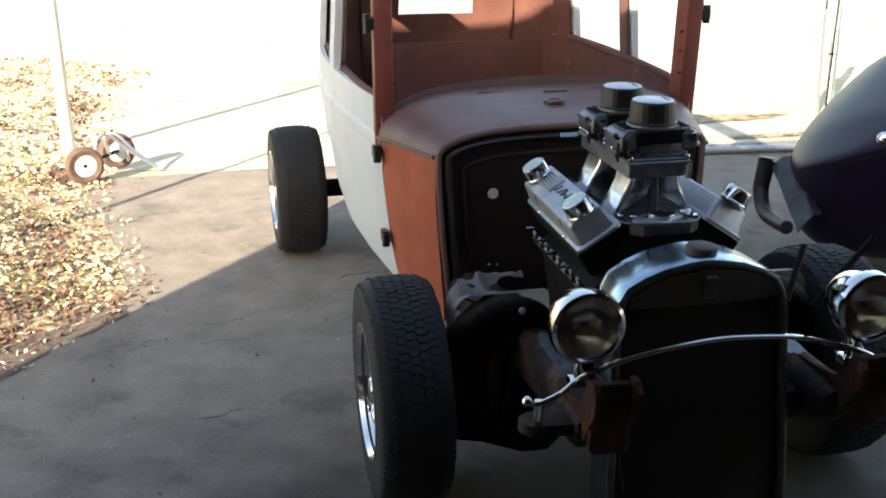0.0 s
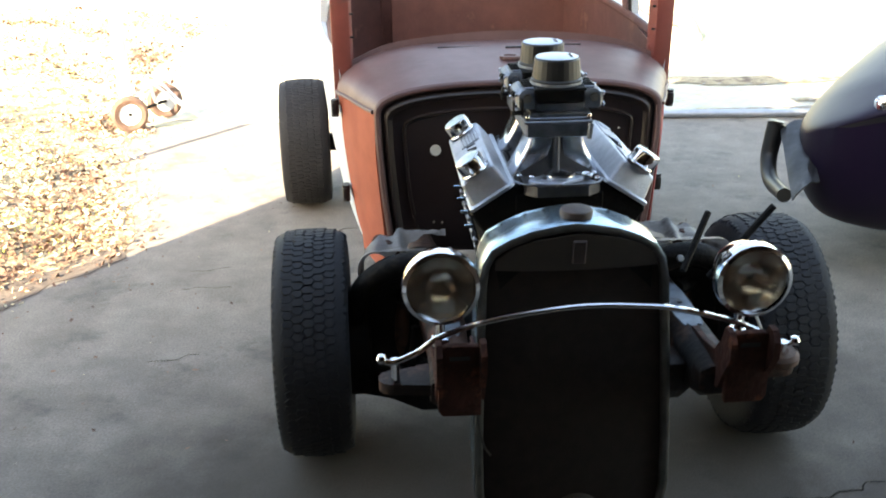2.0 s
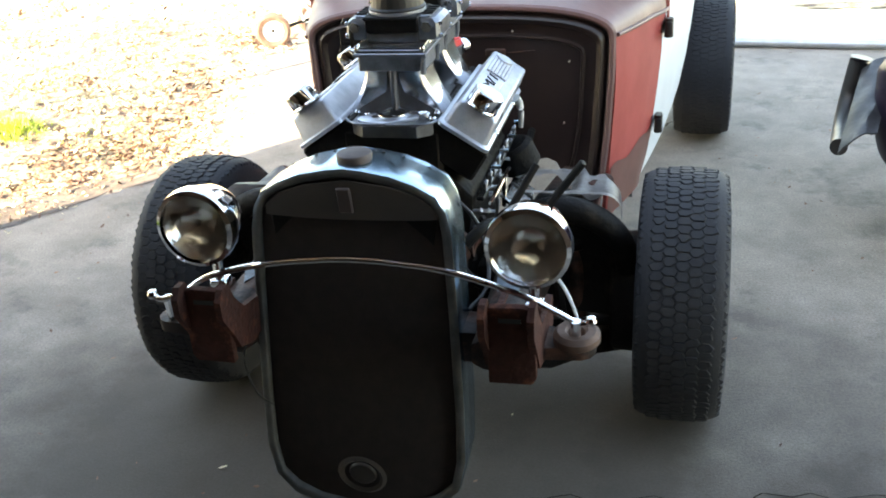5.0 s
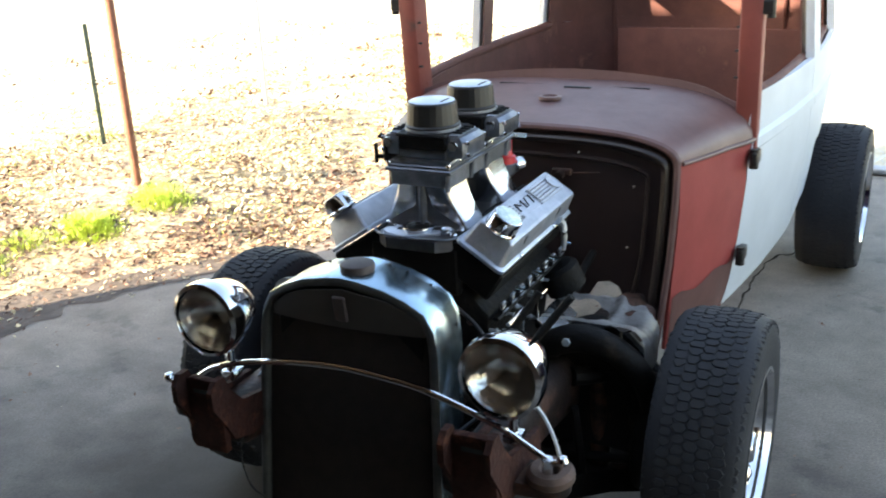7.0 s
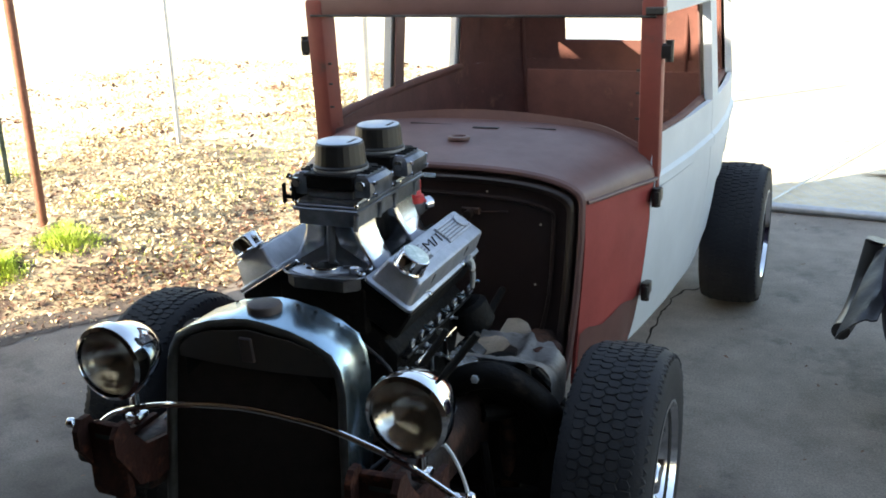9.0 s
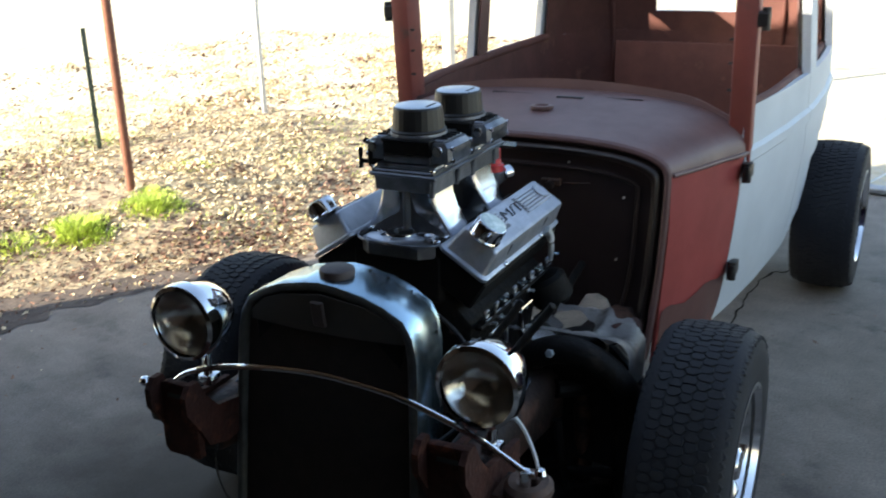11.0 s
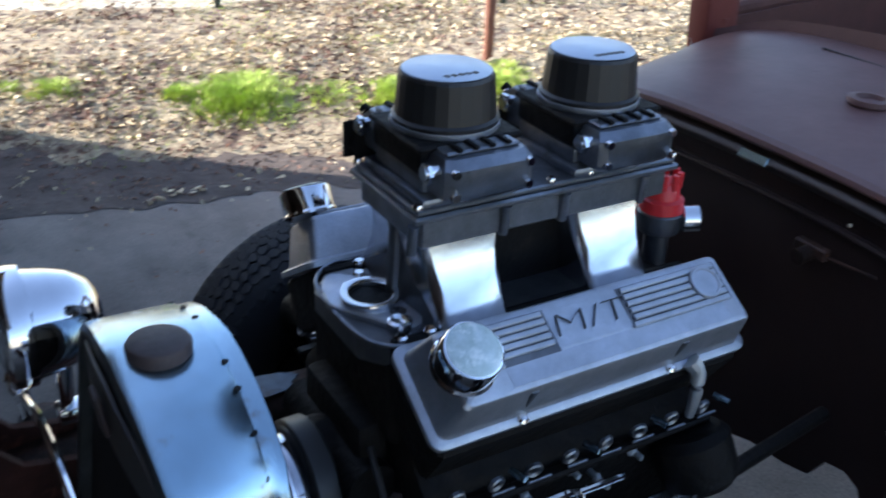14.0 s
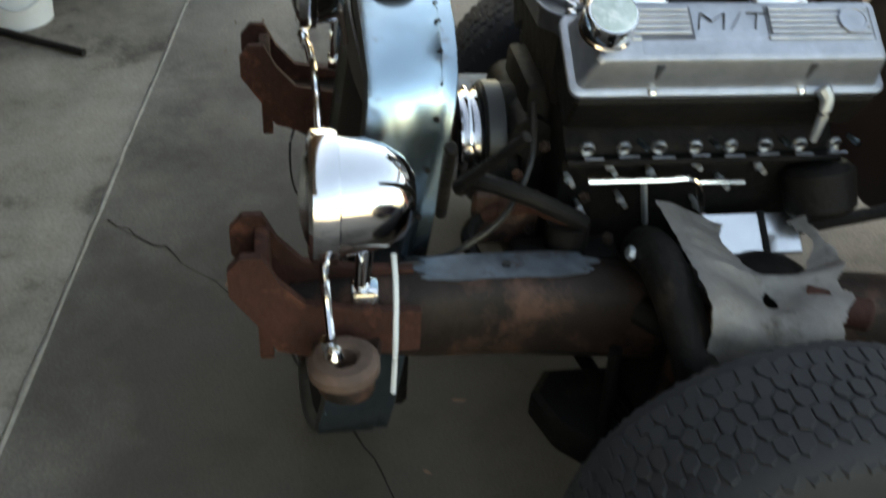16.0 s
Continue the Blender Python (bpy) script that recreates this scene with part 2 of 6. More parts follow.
# The dark colour takes in the shadows round the embossed letters.
M_LETTER = mat("dark embossed lettering", (0.05, 0.05, 0.055), (0.11, 0.11, 0.115), 0.45, 0.6, scale=60)
M_REFL = mat("lamp reflector", (0.92, 0.92, 0.91), (0.8, 0.78, 0.74), 0.1, 1.0, scale=30, rough_b=0.2, bump=0.2, bump_scale=45)


def glass(name):
    m = bpy.data.materials.new(name)
    m.use_nodes = True
    p = m.node_tree.nodes["Principled BSDF"]
    p.inputs["Base Color"].default_value = (0.95, 0.96, 0.96, 1)
    p.inputs["Transmission Weight"].default_value, p.inputs["Roughness"].default_value, p.inputs["IOR"].default_value = 1.0, 0.01, 1.25
    nz = m.node_tree.nodes.new("ShaderNodeTexWave")
    nz.inputs["Scale"].default_value = 90
    tc = m.node_tree.nodes.new("ShaderNodeTexCoord")
    bp = m.node_tree.nodes.new("ShaderNodeBump")
    bp.inputs["Strength"].default_value = 0.015
    m.node_tree.links.new(tc.outputs["Object"], nz.inputs["Vector"])
    m.node_tree.links.new(nz.outputs["Fac"], bp.inputs["Height"])
    m.node_tree.links.new(bp.outputs[0], p.inputs["Normal"])
    return m


M_GLASS = glass("fluted lamp glass")


# ---- mesh helpers ----
def empty(name, at, label, category, group="", kind=""):
    ob = new(name)
    ob.location = at
    ob.empty_display_size = 0.1
    bpy.context.view_layer.update()
    return tagged(ob, label, category, group, kind)


def part(name, bm, material, parent=None, label="", smooth=True, sharp=35):
    """Links a bmesh, given in world metres, as one mesh object, under a thing or a part."""
    bmesh.ops.recalc_face_normals(bm, faces=bm.faces)
    for f in bm.faces:
        f.smooth = smooth
    if smooth:
        lim = radians(sharp)
        for e in bm.edges:
            if len(e.link_faces) == 2 and e.calc_face_angle(0) > lim:
                e.smooth = False
    me = bpy.data.meshes.new(name)
    bm.to_mesh(me)
    bm.free()
    me.materials.append(material)
    ob = new(name, me)
    if parent:
        ob.parent = parent
        ob.matrix_parent_inverse = parent.matrix_world.inverted()
    if label:
        ob["label"] = label
    return ob


def piece(name, me, m, parent=None):
    """An object on shared mesh data, at the pose m in the world."""
    ob = new(name, me)
    if parent:
        ob.parent = parent
        ob.matrix_parent_inverse = parent.matrix_world.inverted()
    ob.matrix_basis = m
    return ob


def put(bm, m):
    bmesh.ops.transform(bm, matrix=m, verts=bm.verts)
    return bm


def join(*bms):
    a = bms[0]
    for b in bms[1:]:
        me = bpy.data.meshes.new("tmp")
        b.to_mesh(me)
        b.free()
        a.from_mesh(me)
        bpy.data.meshes.remove(me)
    return a


def block(x0, x1, y0, y1, z0, z1, bev=0.004, seg=1):
    bm = bmesh.new()
    bmesh.ops.create_cube(bm, size=1, matrix=Matrix.LocRotScale(((x0 + x1) / 2, (y0 + y1) / 2, (z0 + z1) / 2), None,
                                                                   (abs(x1 - x0), abs(y1 - y0), abs(z1 - z0))))
    if bev:
        bmesh.ops.bevel(bm, geom=list(bm.edges), offset=bev, segments=seg, affect="EDGES", profile=0.5)
    return bm


def lathe(profile, n=32, m=None, a0=0.0, a1=360.0):
    """Turns (radius, height) points about z."""
    bm = bmesh.new()
    full = a1 - a0 >= 360
    cols = n if full else n + 1
    rings = []
    for r, h in profile:
        if r < 1e-6:
            rings.append([bm.verts.new((0, 0, h))] * cols)
        else:
            rings.append([bm.verts.new((r * math.cos(radians(a0 + (a1 - a0) * i / n)), r * math.sin(radians(a0 + (a1 - a0) * i / n)), h))
                          for i in range(cols)])
    for p, q in zip(rings, rings[1:]):
        for i in range(n):
            j = (i + 1) % cols
            vs = []
            for v in (p[i], p[j], q[j], q[i]):
                if v not in vs:
                    vs.append(v)
            if len(vs) > 2:
                bm.faces.new(vs)
    return put(bm, m) if m else bm


def axis(at, way):
    """A pose at a point whose z runs along way."""
    return Matrix.Translation(at) @ Vector(way).to_track_quat("Z", "Y").to_matrix().to_4x4()


def rod(p, q, r, n=12, r2=None, bev=0.0):
    d = (Vector(q) - Vector(p)).length
    r2 = r if r2 is None else r2
    prof = [(0, 0), (r - bev, 0), (r, bev), (r2, d - bev), (r2 - bev, d), (0, d)] if bev else [(0, 0), (r, 0), (r2, d), (0, d)]
    return lathe(prof, n, axis(p, Vector(q) - Vector(p)))


def spline(pts, n=8):
    """Points along a Catmull-Rom curve through pts."""
    P = [Vector(p) for p in pts]
    P = [P[0] * 2 - P[1]] + P + [P[-1] * 2 - P[-2]]
    out = []
    for i in range(1, len(P) - 2):
        for k in range(n):
            t = k / n
            a, b, c, d = P[i - 1:i + 3]
            out.append(0.5 * ((2 * b) + (c - a) * t + (2 * a - 5 * b + 4 * c - d) * t * t + (3 * b - a - 3 * c + d) * t ** 3))
    return out + [P[-2]]


def tube(pts, r, n=10, smooth_n=8, radii=None):
    """A round bar along a curve through pts."""
    P = spline(pts, smooth_n) if smooth_n else [Vector(p) for p in pts]
    bm = bmesh.new()
    rings, up = [], Vector((0, 0, 1))
    for i, p in enumerate(P):
        t = (P[min(i + 1, len(P) - 1)] - P[max(i - 1, 0)]).normalized()
        if abs(t.dot(up)) > 0.98:
            up = Vector((0, 1, 0))
        x = t.cross(up).normalized()
        y = x.cross(t)
        rr = r if radii is None else radii[0] + (radii[1] - radii[0]) * i / (len(P) - 1)
        rings.append([bm.verts.new(p + rr * (math.cos(6.2832 * k / n) * x + math.sin(6.2832 * k / n) * y)) for k in range(n)])
    for a, b in zip(rings, rings[1:]):
        for k in range(n):
            bm.faces.new((a[k], a[(k + 1) % n], b[(k + 1) % n], b[k]))
    bm.faces.new(rings[0])
    bm.faces.new(rings[-1])
    return bm


def prism(outline, y0, y1, bev=0.0, m=None):
    """An outline of (x, z) points pulled from y0 to y1."""
    bm = bmesh.new()
    a = [bm.verts.new((x, y0, z)) for x, z in outline]
    b = [bm.verts.new((x, y1, z)) for x, z in outline]
    n = len(a)
    bm.faces.new(a)
    bm.faces.new(b)
    for i in range(n):
        bm.faces.new((a[i], a[(i + 1) % n], b[(i + 1) % n], b[i]))
    if bev:
        bmesh.ops.recalc_face_normals(bm, faces=bm.faces)
        bmesh.ops.bevel(bm, geom=list(bm.edges), offset=bev, segments=2, affect="EDGES", profile=0.5)
    return put(bm, m) if m else bm


def sheet(fn, us, vs, skip=None, thick=0.0):
    """A surface fn(u, v) over two lists, less the cells that skip names; with a thickness inwards."""
    bm = bmesh.new()
    g = {}

    def at(i, j):
        if (i, j) not in g:
            g[i, j] = bm.verts.new(fn(us[i], vs[j]))
        return g[i, j]
    for i in range(len(us) - 1):
        for j in range(len(vs) - 1):
            if skip and skip((us[i] + us[i + 1]) / 2, (vs[j] + vs[j + 1]) / 2):
                continue
            bm.faces.new((at(i, j), at(i + 1, j), at(i + 1, j + 1), at(i, j + 1)))
    if thick:
        bmesh.ops.recalc_face_normals(bm, faces=bm.faces)
        bmesh.ops.solidify(bm, geom=list(bm.faces), thickness=thick)
    return bm


def steps(*stops, n=6):
    """Even steps between the stops."""
    out = []
    for a, b in zip(stops, stops[1:]):
        out += [a + (b - a) * i / n for i in range(n)]
    return out + [stops[-1]]


def lerp_table(tab, u):
    for (a, *p), (b, *q) in zip(tab, tab[1:]):
        if u <= b:
            t = (u - a) / (b - a)
            return [x + (y - x) * t for x, y in zip(p, q)]
    return list(tab[-1][1:])


# ---- ground ----
def drive_edge(y):
    return lerp_table([(-30, -2.7), (-0.8, -2.63), (0.0, -2.44), (0.7, -2.34), (1.25, -2.04), (1.65, -1.72), (1.95, -1.7), (3.0, -1.92), (3.4, -2.08), (5.0, -2.2), (40, -2.4)], y)[0] + 0.03 * noise.noise((y * 2, 0, 0))


def ground_z(x, y):
    d = drive_edge(y) - x
    if d <= 0 or y < -0.7:
        return 0.0
    k = min(1, d / 1.35)
    return 0.15 * k * k * (3 - 2 * k) + 0.02 * noise.noise((x * 1.3, y * 1.3, 0)) * min(1, d * 2)


bm = sheet(lambda x, y: (x, y, ground_z(x, y) - 0.012), [-400, -90, -30, -14] + [-9 + 0.25 * i for i in range(30)] + [-1.4, 8, 30, 90, 400],
           [-400, -60, -20, -8, -3] + [-1.5 + 0.25 * i for i in range(50)] + [14, 30, 90, 400])
tagged(part("ground", bm, M_LAWN, label="pale winter lawn and bare soil"), category="ground", kind="structure")
def seam(x):
    return -0.955 - 0.092 * (x + 2.43)


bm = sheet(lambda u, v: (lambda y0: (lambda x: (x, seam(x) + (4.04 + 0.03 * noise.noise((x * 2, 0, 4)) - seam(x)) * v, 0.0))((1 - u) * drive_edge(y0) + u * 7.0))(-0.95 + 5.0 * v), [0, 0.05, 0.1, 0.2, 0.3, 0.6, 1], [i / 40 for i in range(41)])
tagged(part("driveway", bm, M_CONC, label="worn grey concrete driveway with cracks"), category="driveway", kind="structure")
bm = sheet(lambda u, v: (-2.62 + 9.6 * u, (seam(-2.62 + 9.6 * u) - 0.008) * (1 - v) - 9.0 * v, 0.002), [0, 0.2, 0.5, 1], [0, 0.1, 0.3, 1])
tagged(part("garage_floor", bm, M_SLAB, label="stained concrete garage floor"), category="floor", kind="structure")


bm = sheet(lambda u, v: (-2.55 + 9.4 * u, seam(-2.55 + 9.4 * u) + 0.012 * (v - 0.5) * (1 + 0.5 * noise.noise((u * 45, 0, 2))) + 0.005 * noise.noise((u * 60, v, 0)) + 0.003 * noise.noise((u * 200, v, 0)), 0.003 + 0.004 * (1 - (2 * v - 1) ** 2)), [i / 120 for i in range(121)], [0, 0.25, 0.5, 0.75, 1])
tagged(part("joint_strip", bm, M_MORTAR, label="pale joint strip between the two slabs"), category="joint", kind="structure")


def bed(u, v):
    y = -0.7 + 5.1 * v
    x = drive_edge(y) + 0.05 - 3.1 * u * (0.8 + 0.35 * noise.noise((0, v * 3, 9)))
    return (x, y, ground_z(x, y) - 0.012 + 0.005 * min(1, 8 * (1 - u)) + (0.009 if x > drive_edge(y) else 0))


def strip(u, v):
    y = -0.75 + 2.5 * v
    x = drive_edge(y) + (0.1 + 0.07 * noise.noise((v * 23, 0, 8))) * (1 - u) - (0.5 + 0.25 * noise.noise((v * 4, 0, 3)) + 0.16 * noise.noise((v * 17, 0, 3)) + 0.09 * noise.noise((v * 41, 0, 5))) * u * (1 - 0.85 * v)
    return (x, y, ground_z(x, y) - 0.012 + 0.009 + (0.006 if x > drive_edge(y) - 0.05 else 0))


# The strip's colour includes part of its shade.
tagged(part("bare_soil", sheet(strip, [i / 8 for i in range(9)], [i / 90 for i in range(91)]), M_DIRT, label="bare soil strip along the concrete, darkened for its shade"), category="soil", kind="structure")
tagged(part("leaf_bed", sheet(bed, [i / 16 for i in range(17)], [i / 26 for i in range(27)]), M_SOIL, label="brown leaf-littered soil beside the driveway"), category="soil", kind="structure")

def worn(cx, cy, rx, ry, seed):
    """A flat patch of bare earth with an uneven outline."""
    return sheet(lambda a, r: (cx + rx * r * math.cos(a) * (1 + 0.35 * noise.noise((math.cos(a) * 2, math.sin(a) * 2, seed))), cy + ry * r * math.sin(a) * (1 + 0.35 * noise.noise((math.cos(a) * 2.5, math.sin(a) * 2.5, seed + 4))), -0.004 + 0.001 * seed),
                 [6.28319 * i / 48 for i in range(49)], [0.02, 0.4, 0.75, 1])


dirt = tagged(part("bare_earth", worn(1.9, 5.02, 0.5, 0.11, 1), M_SOIL, label="thin patches of bare brown earth on the lawn"), category="soil", kind="structure")
part("patch", worn(2.68, 4.92, 0.7, 0.15, 2), M_SOIL, dirt)
part("patch", worn(2.97, 4.24, 0.45, 0.06, 3), M_SOIL, dirt)

# ---- the hot rod ----
car = empty("hot_rod", (0, 1.2, 0), "fenderless vintage hot rod in red and white primer, engine exposed", "car")

PLAN = [(0.0, 0.468, 0.512), (0.10, 0.497, 0.59), (0.25, 0.546, 0.745), (0.40, 0.585, 0.90), (0.47, 0.597, 0.96), (0.6, 0.617, 1.08), (0.85, 0.652, 1.33),
        (1.17, 0.682, 1.65), (1.28, 0.688, 1.76), (1.6, 0.69, 2.08), (1.97, 0.675, 2.45), (2.15, 0.65, 2.63), (2.32, 0.588, 2.79), (2.48, 0.478, 2.89),
        (2.72, 0.245, 2.94), (2.96, 0.0, 2.95)]


def wall(side):
    """The body's skin: u along the side from the cowl's front to the middle of the back, z the height."""
    def fn(u, z):
        x, y = lerp_table(PLAN, u)
        k = 0.90 + 0.10 * min(1, max(0, (z - 0.39) / 0.4)) ** 0.6 if u > 0.3 else 0.94 + 0.06 * min(1, max(0, (z - 0.39) / 0.4))
        if z > 1.06:
            k -= 0.045 * (z - 1.06) / 0.42
        if 0.895 < z < 0.93:
            k += 0.018
        back = -0.10 * max(0, (z - 1.1) / 0.4) * max(0, (y - 2.6) / 0.35)
        tuck = -0.10 * max(0, (0.75 - z) / 0.36) ** 2 * max(0, (y - 2.5) / 0.45)
        return (side * x * k, y + back + tuck, z)
    return fn


ZS = [0.372, 0.46, 0.56, 0.68, 0.80, 0.885, 0.897, 0.928, 0.94, 0.98, 1.065]
ZW = [1.065, 1.08, 1.15, 1.25, 1.38, 1.43, 1.5]
for s in (1, -1):
    f = wall(s)
    red = M_RED if s > 0 else M_ORANGE
    # cowl side
    lim = lambda u: lerp_table([(0, 0.943), (0.1, 0.94), (0.25, 0.934), (0.4, 0.928), (0.5, 0.925)], u)[0]
    bm = sheet(lambda u, v: f(u, 0.372 + (lim(u) - 0.372) * v), steps(0.0, 0.1, 0.25, 0.40, n=3), steps(0, 1, n=9), thick=0.012)
    side = part("cowl_side", bm, red, car, "red oxide primed cowl side panel" if s > 0 else "orange primed cowl side panel")
    if s > 0:
        def low(u, v):
            x, y, z = f(u, 0.377 + (0.155 + 0.012 * math.sin(u * 30) + 0.02 * u / 0.4) * v)
            return (x + 0.0025, y - 0.0015, z)
        part("brown_patch", sheet(low, steps(0.01, 0.1, 0.25, 0.395, n=3), steps(0, 1, n=4)), M_PATCH, side, "darker brown repaired lower patch")
    part("belt_bead", tube([Vector(f(q, lim(q))) + Vector((s * 0.002, -0.001, 0.003)) for q in (0.006, 0.06, 0.12, 0.2, 0.28, 0.36, 0.42)], 0.0065, 10, 4), M_BROWN, side, "raised bead along the cowl's upper edge")
    # door
    bm = sheet(f, steps(0.405, 0.6, 0.85, 1.17, n=4), ZS, thick=0.02)
    door = part("door", bm, M_WHITE, car, "pale white primed door without glass")
    for z in (0.557, 0.876):
        b = join(block(-0.012, 0.012, -0.05, 0.03, -0.022, 0.022, 0.006, 2), rod((0, -0.03, -0.03), (0, -0.03, 0.03), 0.014))
        x, y, _ = f(0.42, z)
        part("hinge", put(b, pose(x + s * 0.018, y, z)), M_BLACK, door, "black door hinge")
    # lower quarter and rear half
    bm = sheet(f, steps(1.175, 1.28, 1.6, 1.97, 2.15, 2.32, 2.48, 2.72, 2.96, n=3), ZS, thick=0.02,
               skip=lambda u, z: z < 0.40 + 0.36 * max(0, 1 - ((u - 1.86) / 0.44) ** 2) ** 0.5 if 1.42 < u < 2.3 else False)
    part("quarter_panel", bm, M_WHITE, car, "pale white primed rear quarter panel")
    # window band with pillars
    def gap(u, z):
        if z > 1.425 or z < 1.07:
            return False
        return 0.53 < u < 1.165 or 1.285 < u < 1.93 or (u > 2.72 and 1.15 < z < 1.38)
    us = sorted(set(steps(0.47, 0.53, 0.6, 0.85, 1.165, 1.285, 1.6, 1.93, 2.15, 2.32, 2.48, 2.72, 2.96, n=2)))
    bm = sheet(f, [u for u in us if u >= 1.165], ZW, gap, thick=0.03)
    part("upper_body", bm, M_WHITE, car, "pale white primed upper body with open windows")
    bm = sheet(f, [u for u in us if 0.53 <= u <= 1.165], [1.43, 1.46, 1.5], thick=0.03)
    part("drip_rail", bm, M_WHITE, car)
    # front pillar: round-edged post with hinge knob
    base, top = (s * 0.57, 0.955, 0.88), (s * 0.572, 0.925, 1.48)
    bm = block(-0.034, 0.034, -0.045, 0.045, 0, 0.61, 0.012, 2)
    put(bm, axis(base, Vector(top) - Vector(base)))
    pillar = part("front_pillar", bm, M_PILLAR, car, "red oxide primed windscreen pillar")
    part("hinge", join(block(s * 0.6, s * 0.638, 0.89, 0.92, 1.308, 1.353, 0.006), rod((s * 0.626, 0.905, 1.298), (s * 0.626, 0.905, 1.363), 0.013)), M_BLACK, pillar, "black upper hinge")
    for z in (1.12, 1.2, 1.27):
        part("screw", rod((s * 0.542, 0.905, z), (s * 0.528, 0.905, z), 0.004, 8), M_BLACK, pillar)
    # flare where the pillar meets the belt
    bm = tube([(s * 0.567, 0.95, 1.06), (s * 0.57, 0.945, 0.98), (s * 0.573, 0.92, 0.935), (s * 0.56, 0.86, 0.93)], 0.03, radii=(0.034, 0.016))
    part("pillar_foot", bm, M_PILLAR, pillar)
    # inside lining
    g = lambda u, z: (lambda p: (p[0] - s * 0.045 * (1 if u < 2.3 else 0.8), p[1] - (0.045 if u > 2.2 else 0), p[2]))(f(u, z))
    bm = sheet(g, steps(0.5, 1.17, 1.28, 1.97, 2.32, 2.72, 2.96, n=3), [0.42, 0.6, 0.8, 0.93, 0.96, 1.055], thick=0.006)
    lin = part("inner_panel", bm, M_RUSTIN, car, "bare rust-brown inner body panel")
    bm = sheet(g, [1.175, 1.28], [1.06, 1.2, 1.42], thick=0.006)
    part("inner_pillar", bm, M_BROWN, lin)
    bm = sheet(g, steps(1.95, 2.15, 2.32, 2.48, 2.72, 2.96, n=2), [1.055, 1.15, 1.25, 1.38, 1.48], lambda u, z: u > 2.72 and 1.15 < z < 1.38, thick=0.006)
    part("inner_corner", bm, M_RUSTIN, lin)
    part("inner_rail", tube([(s * 0.585, 1.0, 1.06), (s * 0.62, 1.3, 1.06), (s * 0.642, 1.9, 1.06), (s * 0.63, 2.45, 1.06)], 0.018), M_RUSTIN, lin)
    part("seam_post", rod((s * 0.40, 2.862, 0.5), (s * 0.42, 2.80, 1.46), 0.010, 8), M_RUSTIN, lin)

# cowl top: swept from the firewall edge to the windscreen, its sides on the cowl panels' upper edge
def cowl(u, v):
    """u across, -1 to 1; v from front to back."""
    q = 0.44 * v
    ex, ey, ez = wall(1)(q, lerp_table([(0, 0.943), (0.1, 0.94), (0.25, 0.934), (0.4, 0.928), (0.5, 0.93)], q)[0])
    e = abs(u)
    zc = 1.04 + 0.046 * v
    yc = 0.512 + 0.458 * v
    return (u * ex, yc + (ey - yc) * e ** 2, ez + (zc - ez) * max(0, 1 - e ** 3) ** 0.4)


us = [math.sin(a * math.pi / 2) for a in [i / 14 for i in range(-14, 15)]]
bm = sheet(cowl, us, steps(0, 1, n=10), thick=0.012)
top = part("cowl_top", bm, M_BROWN, car, "brown red primed cowl top")
part("filler_cap", lathe([(0, 0.0), (0.033, 0.0), (0.036, 0.004), (0.036, 0.012), (0.024, 0.014), (0.022, 0.004), (0, 0.002)], 24, pose(0.0, 0.74, 1.06, -3, 0, 0)), M_BROWN, top)
part("slot", put(block(-0.045, 0.045, -0.012, 0.012, 0, 0.006, 0.003), pose(0.045, 0.875, 1.0735, -4)), M_BLACK, top, "dark slot in the cowl")
for x in (-0.16, 0.2):
    part("seam_slot", put(block(-0.075, 0.075, -0.003, 0.003, 0, 0.004, 0.001), pose(x, 0.90, 1.077 - 0.08 * x * x, -4)), M_BLACK, top)
# windscreen lip: rolled strip behind the cowl
lip = spline([(-0.54, 0.925, 1.03), (-0.37, 0.965, 1.083), (0, 0.985, 1.108), (0.37, 0.965, 1.083), (0.54, 0.925, 1.03)], 8)
bm = sheet(lambda u, v: lip[int(u)] + Vector((0, 0.012 * v, -0.05 + 0.056 * v)), list(range(len(lip))), [0, 0.6, 1], thick=0.012)
part("windscreen_lip", bm, M_BROWN, top)


# firewall with a rolled edge
def fw_outline(inset=0.0):
    pts = []
    w, zt = 0.468 - inset, 1.04 - inset
    ez = 0.943 - inset * 0.6
    for i in range(-18, 19):
        u = math.sin(i / 18 * math.pi / 2)
        pts.append((u * w, ez + (zt - ez) * max(0, 1 - abs(u) ** 3) ** 0.4))
    side = [(w - 0.001, 0.85), (w - 0.004, 0.8), (w - 0.014, 0.65), (w - 0.03, 0.5), (w - 0.05, 0.38 + inset)]
    return [(-x, z) for x, z in reversed(side)] + pts + side


def fw_border(levels):
    """A moulded border that follows the firewall's outline, from (inset, y) to (inset, y)."""
    bm = bmesh.new()
    rings = [[bm.verts.new((x, y, z)) for x, z in fw_outline(ins)] for ins, y in levels]
    for a, b in zip(rings, rings[1:]):
        for i in range(len(a) - 1):
            bm.faces.new((a[i], a[i + 1], b[i + 1], b[i]))
    return bm


bm = fw_border([(0, 0.528), (0.0, 0.512), (0.006, 0.504), (0.014, 0.503), (0.019, 0.508), (0.021, 0.52)])
part("firewall_edge", bm, M_BROWN, car, "rolled brown red firewall edge")
bm = bmesh.new()
vs = [bm.verts.new((x, 0.529, z)) for x, z in fw_outline(0.03) + [(0.345, 0.46), (0.315, 0.5), (0.29, 0.55), (0.262, 0.563), (0.225, 0.556), (0.2, 0.512), (0.15, 0.5), (0.08, 0.495), (0.0, 0.47), (-0.07, 0.45), (-0.2, 0.455), (-0.3, 0.45), (-0.345, 0.44)]]
bm.faces.new(vs)
